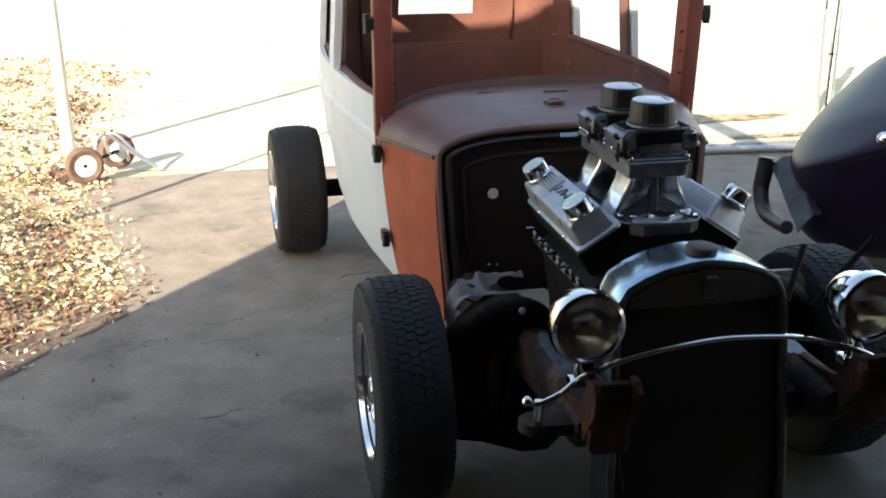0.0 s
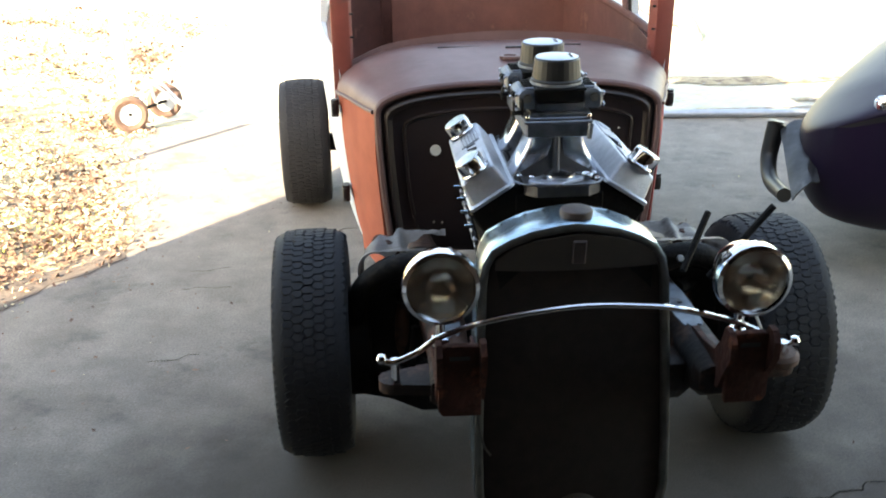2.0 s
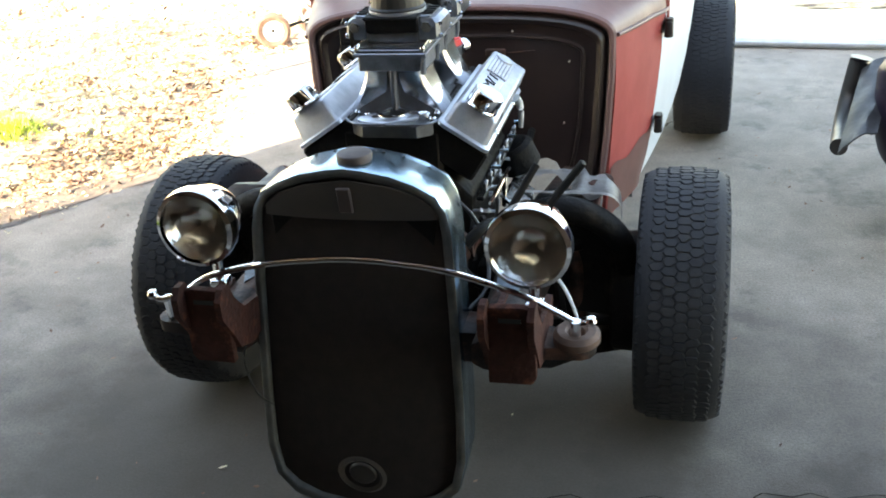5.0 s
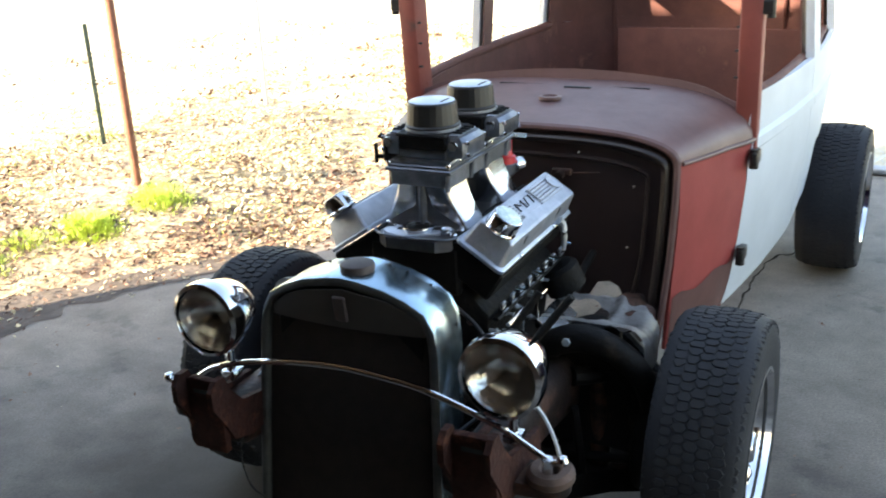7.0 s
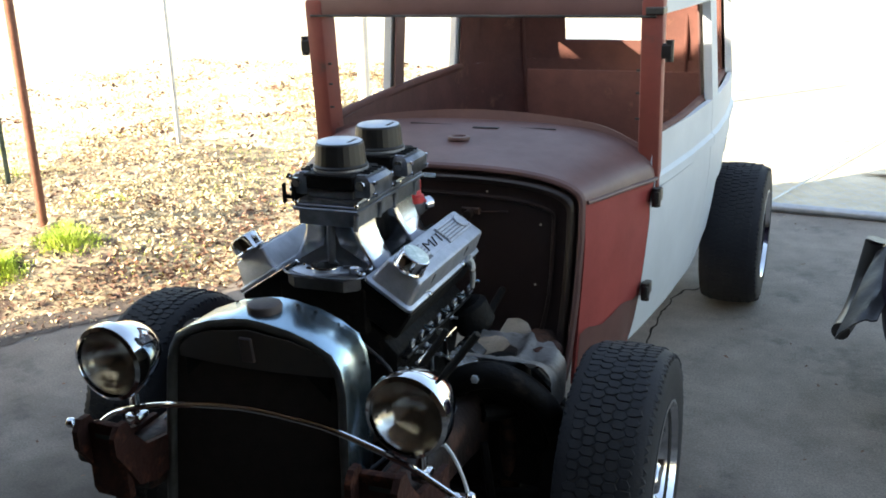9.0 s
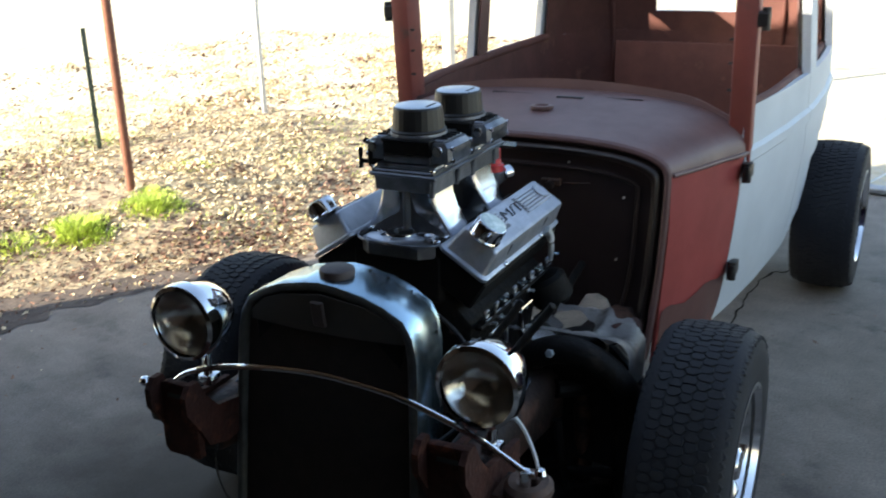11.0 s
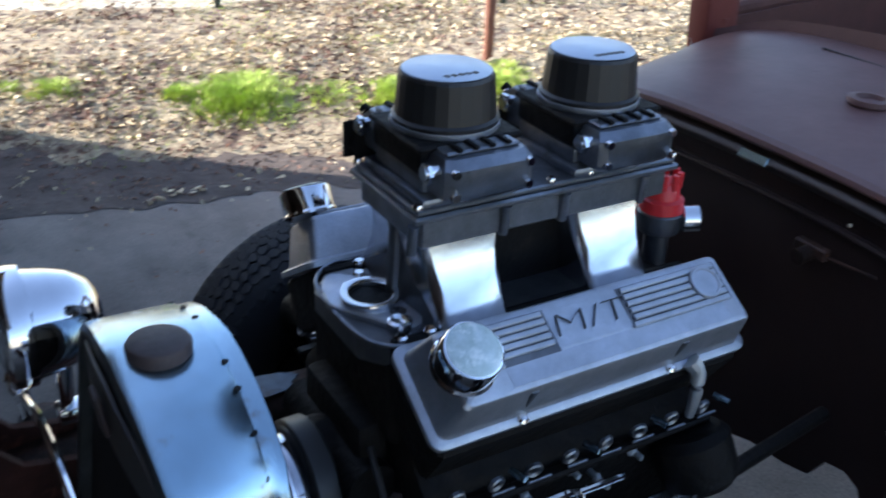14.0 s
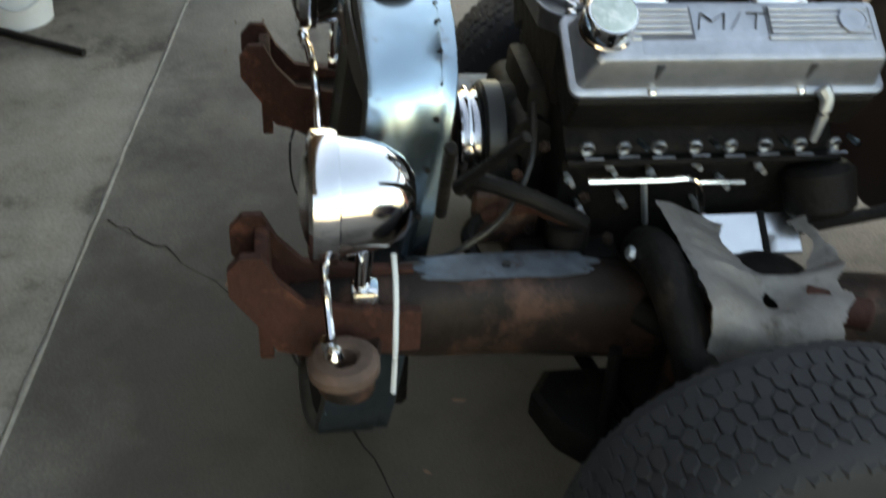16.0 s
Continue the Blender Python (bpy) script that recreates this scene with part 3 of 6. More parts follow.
g = bmesh.ops.extrude_face_region(bm, geom=list(bm.faces))
bmesh.ops.translate(bm, verts=[v for v in g["geom"] if isinstance(v, bmesh.types.BMVert)], vec=(0, 0.015, 0))
fw = part("firewall", bm, M_FIRE, car, "glossy black steel firewall")
part("firewall_groove", fw_border([(0.021, 0.52), (0.028, 0.524), (0.034, 0.512), (0.042, 0.507), (0.05, 0.511), (0.058, 0.522), (0.085, 0.528)]), M_FIRE, fw, "black moulded border with a groove")
part("firewall_bead", tube([(x, 0.524, z) for x, z in fw_outline(0.096)[::2]], 0.006, 8, 3), M_FIRE, fw)
part("hole_plate", lathe([(0, 0), (0.018, 0), (0.018, 0.004), (0, 0.004)], 24, axis((-0.272, 0.523, 0.812), (0, -1, 0))), M_PAINTW, fw, "round pale hole in the firewall")
for x, z in ((0.167, 0.957), (0.332, 0.867), (0.315, 0.679), (-0.254, 0.56), (-0.282, 0.562)):
    part("bolt_hole", lathe([(0, 0), (0.0032, 0), (0.0032, 0.003), (0, 0.003)], 10, axis((x, 0.525, z), (0, -1, 0))), M_PAINTW, fw)
part("bracket", join(block(0.085, 0.145, 0.513, 0.53, 0.885, 0.905, 0.003), rod((0.115, 0.515, 0.89), (0.115, 0.49, 0.888), 0.013), rod((0.145, 0.522, 0.893), (0.23, 0.522, 0.9), 0.0025, 6)), M_FRAME, fw, "small dusty bracket on the firewall")
part("worn_patch", put(block(-0.03, 0.03, -0.008, 0.008, 0, 0.002, 0.001), pose(-0.02, 0.508, 1.0, 60)), M_STEEL, fw, "worn pale scuff")

# roof with an open middle, and the header
def roofz(x, y):
    return 1.5 + 0.05 * (1 - (abs(x) / 0.62) ** 2.2) * min(1, max(0, (3.0 - y) / 0.4)) ** 0.5


bm = sheet(lambda u, y: ((lambda w: (u * w, y, roofz(u * w * 0.99, y)))(lerp_table([(0.9, 0.585), (1.3, 0.63), (1.8, 0.657), (2.4, 0.645), (2.6, 0.61), (2.75, 0.545), (2.85, 0.43)], y)[0])),
           [-1, -0.9, -0.7, -0.4, 0, 0.4, 0.7, 0.9, 1], [0.9, 1.0, 1.1, 1.3, 1.5, 1.7, 1.9, 2.2, 2.45, 2.6, 2.75, 2.85],
           lambda u, y: abs(u) < 0.68 and 1.12 < y < 2.42, thick=0.02)
part("roof", bm, M_BROWN, car, "brown primed roof with an open centre")
bm = block(-0.592, 0.592, 0.885, 0.935, 1.432, 1.505, 0.012, 2)
hd = part("windscreen_header", bm, M_BROWN, car, "brown red windscreen header")
part("header_strip", block(-0.587, 0.587, 0.878, 0.886, 1.43, 1.438, 0.002), M_RIM, hd, "dull bare metal strip")
part("corner_plate", block(0.555, 0.61, 0.872, 0.94, 1.44, 1.462, 0.003), M_RIM, hd)
# floor and rear seat riser inside
part("rear_bulkhead", block(-0.36, 0.56, 2.70, 2.715, 0.42, 1.02, 0.004), M_RUSTIN, car, "brown bulkhead board behind the open cabin")
part("floor_pan", block(-0.56, 0.56, 2.05, 2.8, 0.37, 0.40, 0.005), M_RUSTIN, car)


# ---- wheels ----
def wheel(name, at, r, w, rim_r, s, label, toe=0.0):
    """A tyre with tread blocks, and a polished slotted rim. The axis is x; s: the outer side."""
    h = empty(name, at, "", "")
    h.parent = car
    h.matrix_parent_inverse = car.matrix_world.inverted()
    h["label"] = label
    bpy.context.view_layer.update()
    m = axis(at, (s * math.cos(radians(toe)), -math.sin(radians(toe)), 0))
    hw = w / 2
    prof = [(rim_r - 0.012, -hw * 0.80), (rim_r + 0.006, -hw * 0.92), (rim_r + 0.04, -hw * 0.985), (r * 0.80, -hw), (r * 0.88, -hw * 0.975), (r * 0.93, -hw * 0.92), (r * 0.955, -hw * 0.83),
            (r * 0.97, -hw * 0.66), (r * 0.98, -hw * 0.3), (r * 0.982, 0), (r * 0.98, hw * 0.3), (r * 0.97, hw * 0.66), (r * 0.955, hw * 0.83), (r * 0.93, hw * 0.92), (r * 0.88, hw * 0.975), (r * 0.80, hw), (rim_r + 0.04, hw * 0.995),
            (rim_r + 0.006, hw * 0.96), (rim_r - 0.012, hw * 0.80)]
    tyre = part("tyre", lathe(prof, 64, m), M_RUBBER, h, "black all-terrain tyre")
    # tread: seven staggered rows of six-sided blocks with uneven edges
    verts, faces = [], []
    count = 88
    rows = [(-0.82, 0.947), (-0.55, 0.967), (-0.275, 0.978), (0.0, 0.981), (0.275, 0.978), (0.55, 0.967), (0.82, 0.947)]
    for k, (c, rb) in enumerate(rows):
        for i in range(count):
            a = 6.28318 * (i + 0.5 * (k % 2)) / count
            da = 6.28318 / count * (0.45 + 0.03 * ((i * 7 + k * 3) % 5 - 2) / 2)
            wd = 0.155 + 0.012 * ((i * 3 + k) % 4 - 1.5)
            j1, j2 = 0.3 * math.sin(i * 2.3 + k), 0.22 * math.sin(i * 1.7 + k * 2)
            hexa = ((-wd, -0.1 + j1), (-wd * (0.55 + j2), -1.0), (wd * (0.65 - j1 * 0.6), -0.95), (wd * 1.05, 0.1 - j2), (wd * (0.5 + j1), 1.0), (-wd * (0.6 - j2), 0.95))
            b0 = len(verts)
            top = (rb + 0.0115 + 0.0015 * ((i * 5 + k) % 3)) * r
            for rr, grow in ((rb * r - 0.004, 1.06), (top - 0.0012, 1.0), (top, 0.9)):
                for px, pa in hexa:
                    x = max(-0.985, min(0.985, c + px * grow))
                    drop = 0.03 * max(0, abs(x) - 0.8) / 0.185
                    verts.append(m @ Vector(((rr - drop * r) * math.cos(a + pa * da * grow), (rr - drop * r) * math.sin(a + pa * da * grow), x * hw * 0.98)))
            faces.append(tuple(b0 + 12 + j for j in range(6)))
            faces += [(b0 + q * 6 + j, b0 + q * 6 + (j + 1) % 6, b0 + q * 6 + 6 + (j + 1) % 6, b0 + q * 6 + 6 + j) for q in (0, 1) for j in range(6)]
    me = bpy.data.meshes.new("tread")
    me.from_pydata(verts, [], faces)
    me.materials.append(M_RUBBER)
    t = new("tread", me)
    t.parent, t.matrix_parent_inverse = h, h.matrix_world.inverted()
    t["kind"] = "stuff"
    # rim
    R = rim_r
    bm = lathe([(R, -hw * 0.8), (R - 0.012, -hw * 0.7), (R - 0.03, -hw * 0.3), (R - 0.03, hw * 0.3), (R - 0.018, hw * 0.66), (R - 0.008, hw * 0.82), (R + 0.004, hw * 1.0), (R + 0.012, hw * 0.99), (R + 0.006, hw * 0.75)], 48, m)
    part("rim", bm, M_CHROME, h, "chromed wheel rim")
    bm = lathe([(0, hw * 0.1), (R - 0.04, hw * 0.1), (R - 0.03, hw * 0.05)], 32, m)
    part("rim_back", bm, M_BLACK, h)
    bm = lathe([(0, hw * 0.86), (0.035, hw * 0.86), (0.042, hw * 0.78), (0.044, hw * 0.62), (0.07, hw * 0.55), (0.07, hw * 0.3)], 24, m)
    part("hub_cap", bm, M_CHROME, h)
    for i in range(5):
        q = m @ pose(0, 0, 0, 0, 0, 72 * i + 18)
        bm = sheet(lambda u, v: ((0.055 + (R - 0.075) * u), (0.042 - 0.012 * math.sin(3.14 * u)) * v, hw * (0.55 + 0.18 * u - 0.1 * v * v)), steps(0, 1, n=5), [-1, -0.8, 0, 0.8, 1], thick=0.008)
        part("spoke", put(bm, q), M_CHROME, h)
    return h


wheel("front_wheel", (0.678, 0.063, 0.367), 0.337, 0.222, 0.192, 1, "front wheel with black all-terrain tyre and chromed spoked rim", 0.3)
wheel("front_wheel", (-0.665, 0.067, 0.368), 0.338, 0.21, 0.192, -1, "front wheel with black all-terrain tyre and chromed spoked rim", 0.7)
wheel("rear_wheel", (0.746, 2.325, 0.352), 0.322, 0.255, 0.19, 1, "wide rear wheel with black tyre and chromed rim", 1.5)
wheel("rear_wheel", (-0.828, 2.36, 0.352), 0.322, 0.243, 0.19, -1, "wide rear wheel with black tyre and chromed rim", 3)
part("rear_axle", rod((-0.74, 2.345, 0.352), (0.68, 2.335, 0.352), 0.045, 16), M_GREASE, car)


# ---- radiator shell ----
def shell_outline(o=0.0):
    """Half outline (x, z) from the top centre to the bottom centre, grown by o."""
    pts = [(0.0, 0.909 + o), (0.04, 0.905 + o), (0.10, 0.893 + o), (0.15, 0.874 + o), (0.185 + o * 0.5, 0.852 + o * 0.8), (0.201 + o * 0.8, 0.822 + o * 0.5), (0.208 + o, 0.78),
           (0.216 + o, 0.60), (0.223 + o, 0.37), (0.222 + o, 0.25), (0.208 + o * 0.8, 0.184 - o * 0.5), (0.17 + o * 0.4, 0.152 - o), (0.11, 0.132 - o), (0.05, 0.126 - o), (0.0, 0.124 - o)]
    return pts


def shell_ring(o, y_of):
    h = shell_outline(o)
    full = h + [(-x, z) for x, z in reversed(h[1:-1])]
    return [(x - 0.017, y_of(x, z), z) for x, z in full]


lean = lambda z: -0.495 - 0.13 * (0.9 - z)
bm = bmesh.new()
rings = []
for o, dy in [(0.010, 0.132), (0.013, 0.13), (0.0125, 0.108), (0.017, 0.104), (0.0185, 0.014), (0.016, 0.004), (0.010, 0.0), (0.001, 0.001), (-0.004, 0.006), (-0.005, 0.03)]:
    rings.append([bm.verts.new(p) for p in shell_ring(o, lambda x, z: lean(z) + dy + (0.0 if dy > 0.1 else -0.018 * (1 - (x / 0.22) ** 2)))])
loops = [[v.co.copy() for v in r] for r in rings]
bm.free()


def skin(rows):
    b = bmesh.new()
    vs = [[b.verts.new(p) for p in r] for r in rows]
    for p, q in zip(vs, vs[1:]):
        for i in range(len(p)):
            b.faces.new((p[i], p[(i + 1) % len(p)], q[(i + 1) % len(p)], q[i]))
    return b


shell = part("radiator_shell", skin(loops[:6]), M_STEEL, car, "bare steel radiator shell with a black insert", sharp=50)
# Rim's dark reflections are put into its colour.
part("shell_rim", skin(loops[5:]), M_RIM, shell, "dull grey front rim", sharp=60)
h = shell_outline(-0.002)
full = h + [(-x, z) for x, z in reversed(h[1:-1])]
full.append(full[0])
bm = sheet(lambda u, v: (full[int(u)][0] * v - 0.017, lean(0.56 + (full[int(u)][1] - 0.56) * v) + 0.02 - 0.02 * (1 - (full[int(u)][0] * v / 0.22) ** 2), 0.56 + (full[int(u)][1] - 0.56) * v),
           list(range(len(full))), [0.0, 0.3, 0.6, 0.85, 1])
bmesh.ops.remove_doubles(bm, verts=bm.verts, dist=1e-5)
part("grille_insert", bm, M_MESH, shell, "black mesh grille insert")
# upper apron of the insert, painted brown
bm = sheet(lambda x, v: (x - 0.012, lean(0.85) + 0.004 - 0.02 * (1 - (x / 0.22) ** 2), 0.815 + v * (lerp_table([(0, 0.904), (0.1, 0.889), (0.15, 0.87), (0.2, 0.83)], abs(x))[0] - 0.815)),
           [-0.19, -0.15, -0.1, -0.05, 0, 0.05, 0.1, 0.15, 0.19], [0, 0.5, 1], thick=0.004)
part("apron", bm, M_APRON, shell, "dark brown upper apron")
part("badge", put(block(-0.016, 0.016, -0.004, 0.004, -0.03, 0.03, 0.003), pose(-0.012, lean(0.86) - 0.024, 0.862, 8)), M_CAPBROWN, shell, "small dark badge")
part("crank_hole_ring", put(lathe([(0.042, 0), (0.05, 0.006), (0.058, 0.0), (0.05, -0.004), (0.042, 0)], 32), axis((-0.014, lean(0.215) - 0.026, 0.218), (0, -1, -0.14))), M_APRON, shell, "round crank hole ring")
part("crank_boss", put(lathe([(0, 0.004), (0.02, 0.006), (0.03, 0.002), (0.033, -0.004)], 24), axis((-0.014, lean(0.215) - 0.024, 0.218), (0, -1, -0.14))), M_APRON, shell)
part("filler_cap", lathe([(0, 0.024), (0.03, 0.0245), (0.036, 0.022), (0.0385, 0.018), (0.038, 0.006), (0.034, 0.001), (0.03, 0.0), (0.028, -0.02), (0, -0.02)], 36, pose(-0.007, -0.45, 0.919)), M_CAPBROWN, shell, "rust-brown radiator cap")
part("cap_collar", lathe([(0.038, -0.012), (0.04, 0.0), (0.035, 0.008), (0.03, 0.008)], 32, pose(-0.007, -0.45, 0.914)), M_STEEL, shell)
# rear flange with holes and rivets
for s in (1, -1):
    for i, (x, z) in enumerate(((0.055, 0.92), (0.10, 0.911), (0.155, 0.888), (0.196, 0.856), (0.219, 0.81), (0.2285, 0.73), (0.233, 0.65))):
        nrm = Vector((x * (0.3 if z > 0.88 else 1), 0, 0.3 if z > 0.84 else 0.02))
        part("rivet_hole", lathe([(0, 0.0012), (0.0045, 0.0012), (0.0045, 0)], 10, axis((s * x - 0.017, lean(z) + 0.105, z - 0.001), (s * nrm.x, 0, nrm.z))), M_GREASE, shell)
part("radiator_core", block(-0.2, 0.176, -0.5, -0.42, 0.2, 0.84, 0.01), M_GREASE, shell)
part("radiator_cap_tank", block(-0.18, 0.156, -0.455, -0.375, 0.79, 0.88, 0.02, 2), M_GREASE, shell)


# ---- headlamps and their bar ----
def headlamp(at, s):
    h = empty("headlamp", at, "", "")
    h.parent, h.matrix_parent_inverse = car, car.matrix_world.inverted()
    h["label"] = "chromed round headlamp"
    bpy.context.view_layer.update()
    m = axis(at, (0, -1, 0.02))
    r = 0.0815
    part("bucket", lathe([(0.018, -0.118), (0.035, -0.115), (0.054, -0.102), (0.068, -0.078), (0.0755, -0.05), (0.0805, -0.018), (r, 0.0)], 40, m), M_CHROME, h, "chromed headlamp bucket")
    part("bucket_end", lathe([(0, -0.119), (0.018, -0.118)], 24, m), M_CHROME, h)
    part("trim_ring", lathe([(r, -0.018), (r + 0.006, -0.016), (r + 0.008, 0.0), (r + 0.005, 0.016), (r - 0.004, 0.021), (r - 0.009, 0.012)], 40, m), M_CHROME, h, "chrome trim ring")
    part("lens", lathe([(0, 0.034), (0.03, 0.032), (0.056, 0.025), (0.0725, 0.015), (0.075, 0.01), (0.056, 0.02), (0.03, 0.027), (0, 0.029)], 40, m), M_GLASS, h, "clear fluted lens")
    part("reflector", lathe([(0, -0.05), (0.02, -0.047), (0.038, -0.036), (0.052, -0.02), (0.063, -0.003), (0.07, 0.008), (0.0735, 0.012)], 40, m), M_REFL, h, "bright reflector bowl")
    x, y, z = at
    part("stem", join(rod((x, y + 0.055, z - 0.075), (x, y + 0.05, z - 0.165), 0.013, 12, 0.011), block(x - 0.02, x + 0.02, y + 0.035, y + 0.075, z - 0.175, z - 0.15, 0.006, 2)), M_CHROME, h)
    return h


headlamp((-0.332, -0.572, 0.812), -1)
headlamp((0.379, -0.572, 0.798), 1)
bar = [(-0.468, -0.58, 0.640), (-0.445, -0.583, 0.634), (-0.39, -0.58, 0.654), (-0.33, -0.576, 0.692), (-0.2, -0.57, 0.726), (-0.02, -0.568, 0.747), (0.12, -0.568, 0.742), (0.22, -0.57, 0.729), (0.36, -0.573, 0.688), (0.43, -0.571, 0.652), (0.475, -0.568, 0.627), (0.5, -0.566, 0.63)]
hb = part("headlamp_bar", tube(bar, 0.0068, 10, 6), M_CHROME, car, "arched chrome headlamp bar")
for x, y, z in ((-0.47, -0.58, 0.643), (0.5, -0.566, 0.633)):
    part("ball_end", lathe([(0, -0.013), (0.009, -0.009), (0.013, 0), (0.009, 0.009), (0, 0.013)], 14, pose(x, y, z)), M_CHROME, hb)
for x in (-0.44, 0.47):
    part("mount_bolt", rod((x, -0.572, 0.635), (x, -0.565, 0.575), 0.011, 10), M_CHROME, hb)
part("wire", tube([(0.39, -0.48, 0.71), (0.43, -0.48, 0.67), (0.46, -0.482, 0.6), (0.47, -0.484, 0.53)], 0.004, 6), M_PLASTIC, hb, "pale loose wire")


# ---- engine ----
TILT = 33
eng = part("engine_block", prism([(-0.15, 0.42), (0.15, 0.42), (0.16, 0.55), (0.185, 0.70), (0.19, 0.74), (0.07, 0.86), (-0.07, 0.86), (-0.19, 0.74), (-0.185, 0.70), (-0.16, 0.55)], -0.2, 0.25, 0.015), M_GREASE, car, "greasy black engine block")
part("front_cover", prism([(-0.08, 0.44), (0.08, 0.44), (0.10, 0.6), (0.085, 0.8), (-0.085, 0.8), (-0.10, 0.6)], -0.24, -0.195, 0.012), M_GREASE, eng)
part("oil_pan", block(-0.11, 0.11, -0.15, 0.28, 0.25, 0.43, 0.03, 2), M_GREASE, eng)
# Added dark block; stands for the shade between the runners.
part("runner_gap_block", block(-0.035, 0.035, -0.12, 0.17, 0.89, 1.03, 0.01), M_GREASE, eng)
part("valley_cover", block(-0.12, 0.12, -0.21, 0.26, 0.78, 0.905, 0.01), M_GREASE, eng)


def on_bank(s):
    """Pose of a bank's cover: x outwards and down along the head, y to the back, z away from the head."""
    m = Matrix(((s * math.cos(radians(TILT)), 0, s * math.sin(radians(TILT)), s * 0.171), (0, 1, 0, 0.027),
                (-math.sin(radians(TILT)), 0, math.cos(radians(TILT)), 0.889), (0, 0, 0, 1)))
    return m


def rrect(w, l, r, n=5):
    """Round-cornered outline, w across and l along."""
    pts = []
    for cx, cy, a0 in ((w - r, l - r, 0), (-w + r, l - r, 90), (-w + r, -l + r, 180), (w - r, -l + r, 270)):
        pts += [(cx + r * math.cos(radians(a0 + 90 * i / n)), cy + r * math.sin(radians(a0 + 90 * i / n))) for i in range(n + 1)]
    return pts


def stack(levels, m, cap=True):
    """Joins outlines (points, height) upwards into one skin."""
    bm = bmesh.new()
    rings = [[bm.verts.new((x, y, z)) for x, y in pts] for pts, z in levels]
    for a, b in zip(rings, rings[1:]):
        n = len(a)
        for i in range(n):
            bm.faces.new((a[i], a[(i + 1) % n], b[(i + 1) % n], b[i]))
    if cap:
        bm.faces.new(rings[0])
        bm.faces.new(rings[-1])
    return put(bm, m)


def letters_mesh(text, size, depth):
    cu = bpy.data.curves.new("lettering", "FONT")
    cu.body, cu.size, cu.extrude, cu.align_x, cu.align_y, cu.offset, cu.shear = text, size, depth, "CENTER", "CENTER", -0.0022, 0.15
    ob = bpy.data.objects.new("tmp", cu)
    scene.collection.objects.link(ob)
    dg = bpy.context.evaluated_depsgraph_get()
    me = bpy.data.meshes.new_from_object(ob.evaluated_get(dg))
    bpy.data.objects.remove(ob)
    bm = bmesh.new()
    bm.from_mesh(me)
    bpy.data.meshes.remove(me)
    return bm


for s in (1, -1):
    m = on_bank(s)
    L = 0.243
    head = join(block(-0.085, 0.072, -L + 0.01, L - 0.01, -0.085, -0.003, 0.006))
    hd = part("cylinder_head", put(head, m), M_GREASE, eng)
    shift = lambda pts, dx: [(x + dx, y) for x, y in pts]
    cover = stack([(rrect(0.0675, L, 0.016), 0.0), (rrect(0.0675, L, 0.016), 0.008), (rrect(0.0645, L - 0.003, 0.015), 0.010), (rrect(0.0585, L - 0.010, 0.014), 0.011),
                   (rrect(0.0575, L - 0.013, 0.013), 0.016), (rrect(0.050, L - 0.026, 0.010), 0.066), (rrect(0.047, L - 0.030, 0.009), 0.0705), (rrect(0.043, L - 0.034, 0.008), 0.072)], m)
    vc = part("valve_cover", cover, M_CAST, car, "cast aluminium valve cover with ribs", sharp=28)
    # ribs along the top, broken round the lettering and the caps
    for k in range(6):
        x = -0.034 + 0.0095 * k
        for y0, y1 in (((-0.2, -0.075), (0.045, 0.2)) if k < 5 else ((-0.2, -0.15), (0.04, 0.2))):
            part("rib", put(block(x - 0.0035, x + 0.0035, y0, y1, 0.0715, 0.0765, 0.0012), m), M_CAST, vc)
    # Thin dark plates make the grooves between the ribs darker.
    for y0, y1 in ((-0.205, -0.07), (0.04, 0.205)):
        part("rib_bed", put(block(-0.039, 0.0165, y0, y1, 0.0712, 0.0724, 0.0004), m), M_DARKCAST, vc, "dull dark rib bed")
    part("smooth_band", put(block(0.017, 0.042, -0.15, 0.185, 0.0712, 0.0724, 0.0004), m), M_CAST, vc, "smooth plain band")
    t = letters_mesh("M/T", 0.055, 0.002)
    bmesh.ops.scale(t, vec=(1.25, 0.8, 1), verts=t.verts)
    turn = m @ pose(-0.012, -0.015, 0.0735, 0, 0, 90) if s > 0 else m @ Matrix.Diagonal((-1, 1, 1, 1)) @ pose(0.012, -0.015, 0.0735, 0, 0, 90)
    part("lettering", put(t, turn), M_LETTER, vc, "dark raised lettering", smooth=False)
    part("letter_plate", put(block(-0.036, 0.014, -0.07, 0.04, 0.0712, 0.0722, 0.0004), m), M_CAST, vc)
    part("round_boss", lathe([(0, 0.0795), (0.018, 0.0795), (0.019, 0.081), (0.022, 0.0805), (0.0235, 0.078), (0.0235, 0.07)], 28, m @ pose(-0.012, 0.172, 0)), M_CAST, vc)
    # The shade in the flutes is put in as dark inserts.
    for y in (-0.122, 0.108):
        part("bolt_channel", lathe([(0, 0.0), (0.006, 0.0), (0.010, 0.044), (0.009, 0.05), (0, 0.052)], 14, m @ pose(0.0505, y, 0.012, 0, -8, 0)), M_DARKCAST, vc, "bolt flute, its shade put in as dark metal")
        part("cover_bolt", lathe([(0, 0.007), (0.004, 0.007), (0.0075, 0.004), (0.0075, 0.0)], 10, m @ pose(0.0625, y, 0.008)), M_CHROME, vc)
    for y in ((-0.201,) if s > 0 else (-0.197, 0.18)):
        c = m @ pose(0.0, y, 0.072)
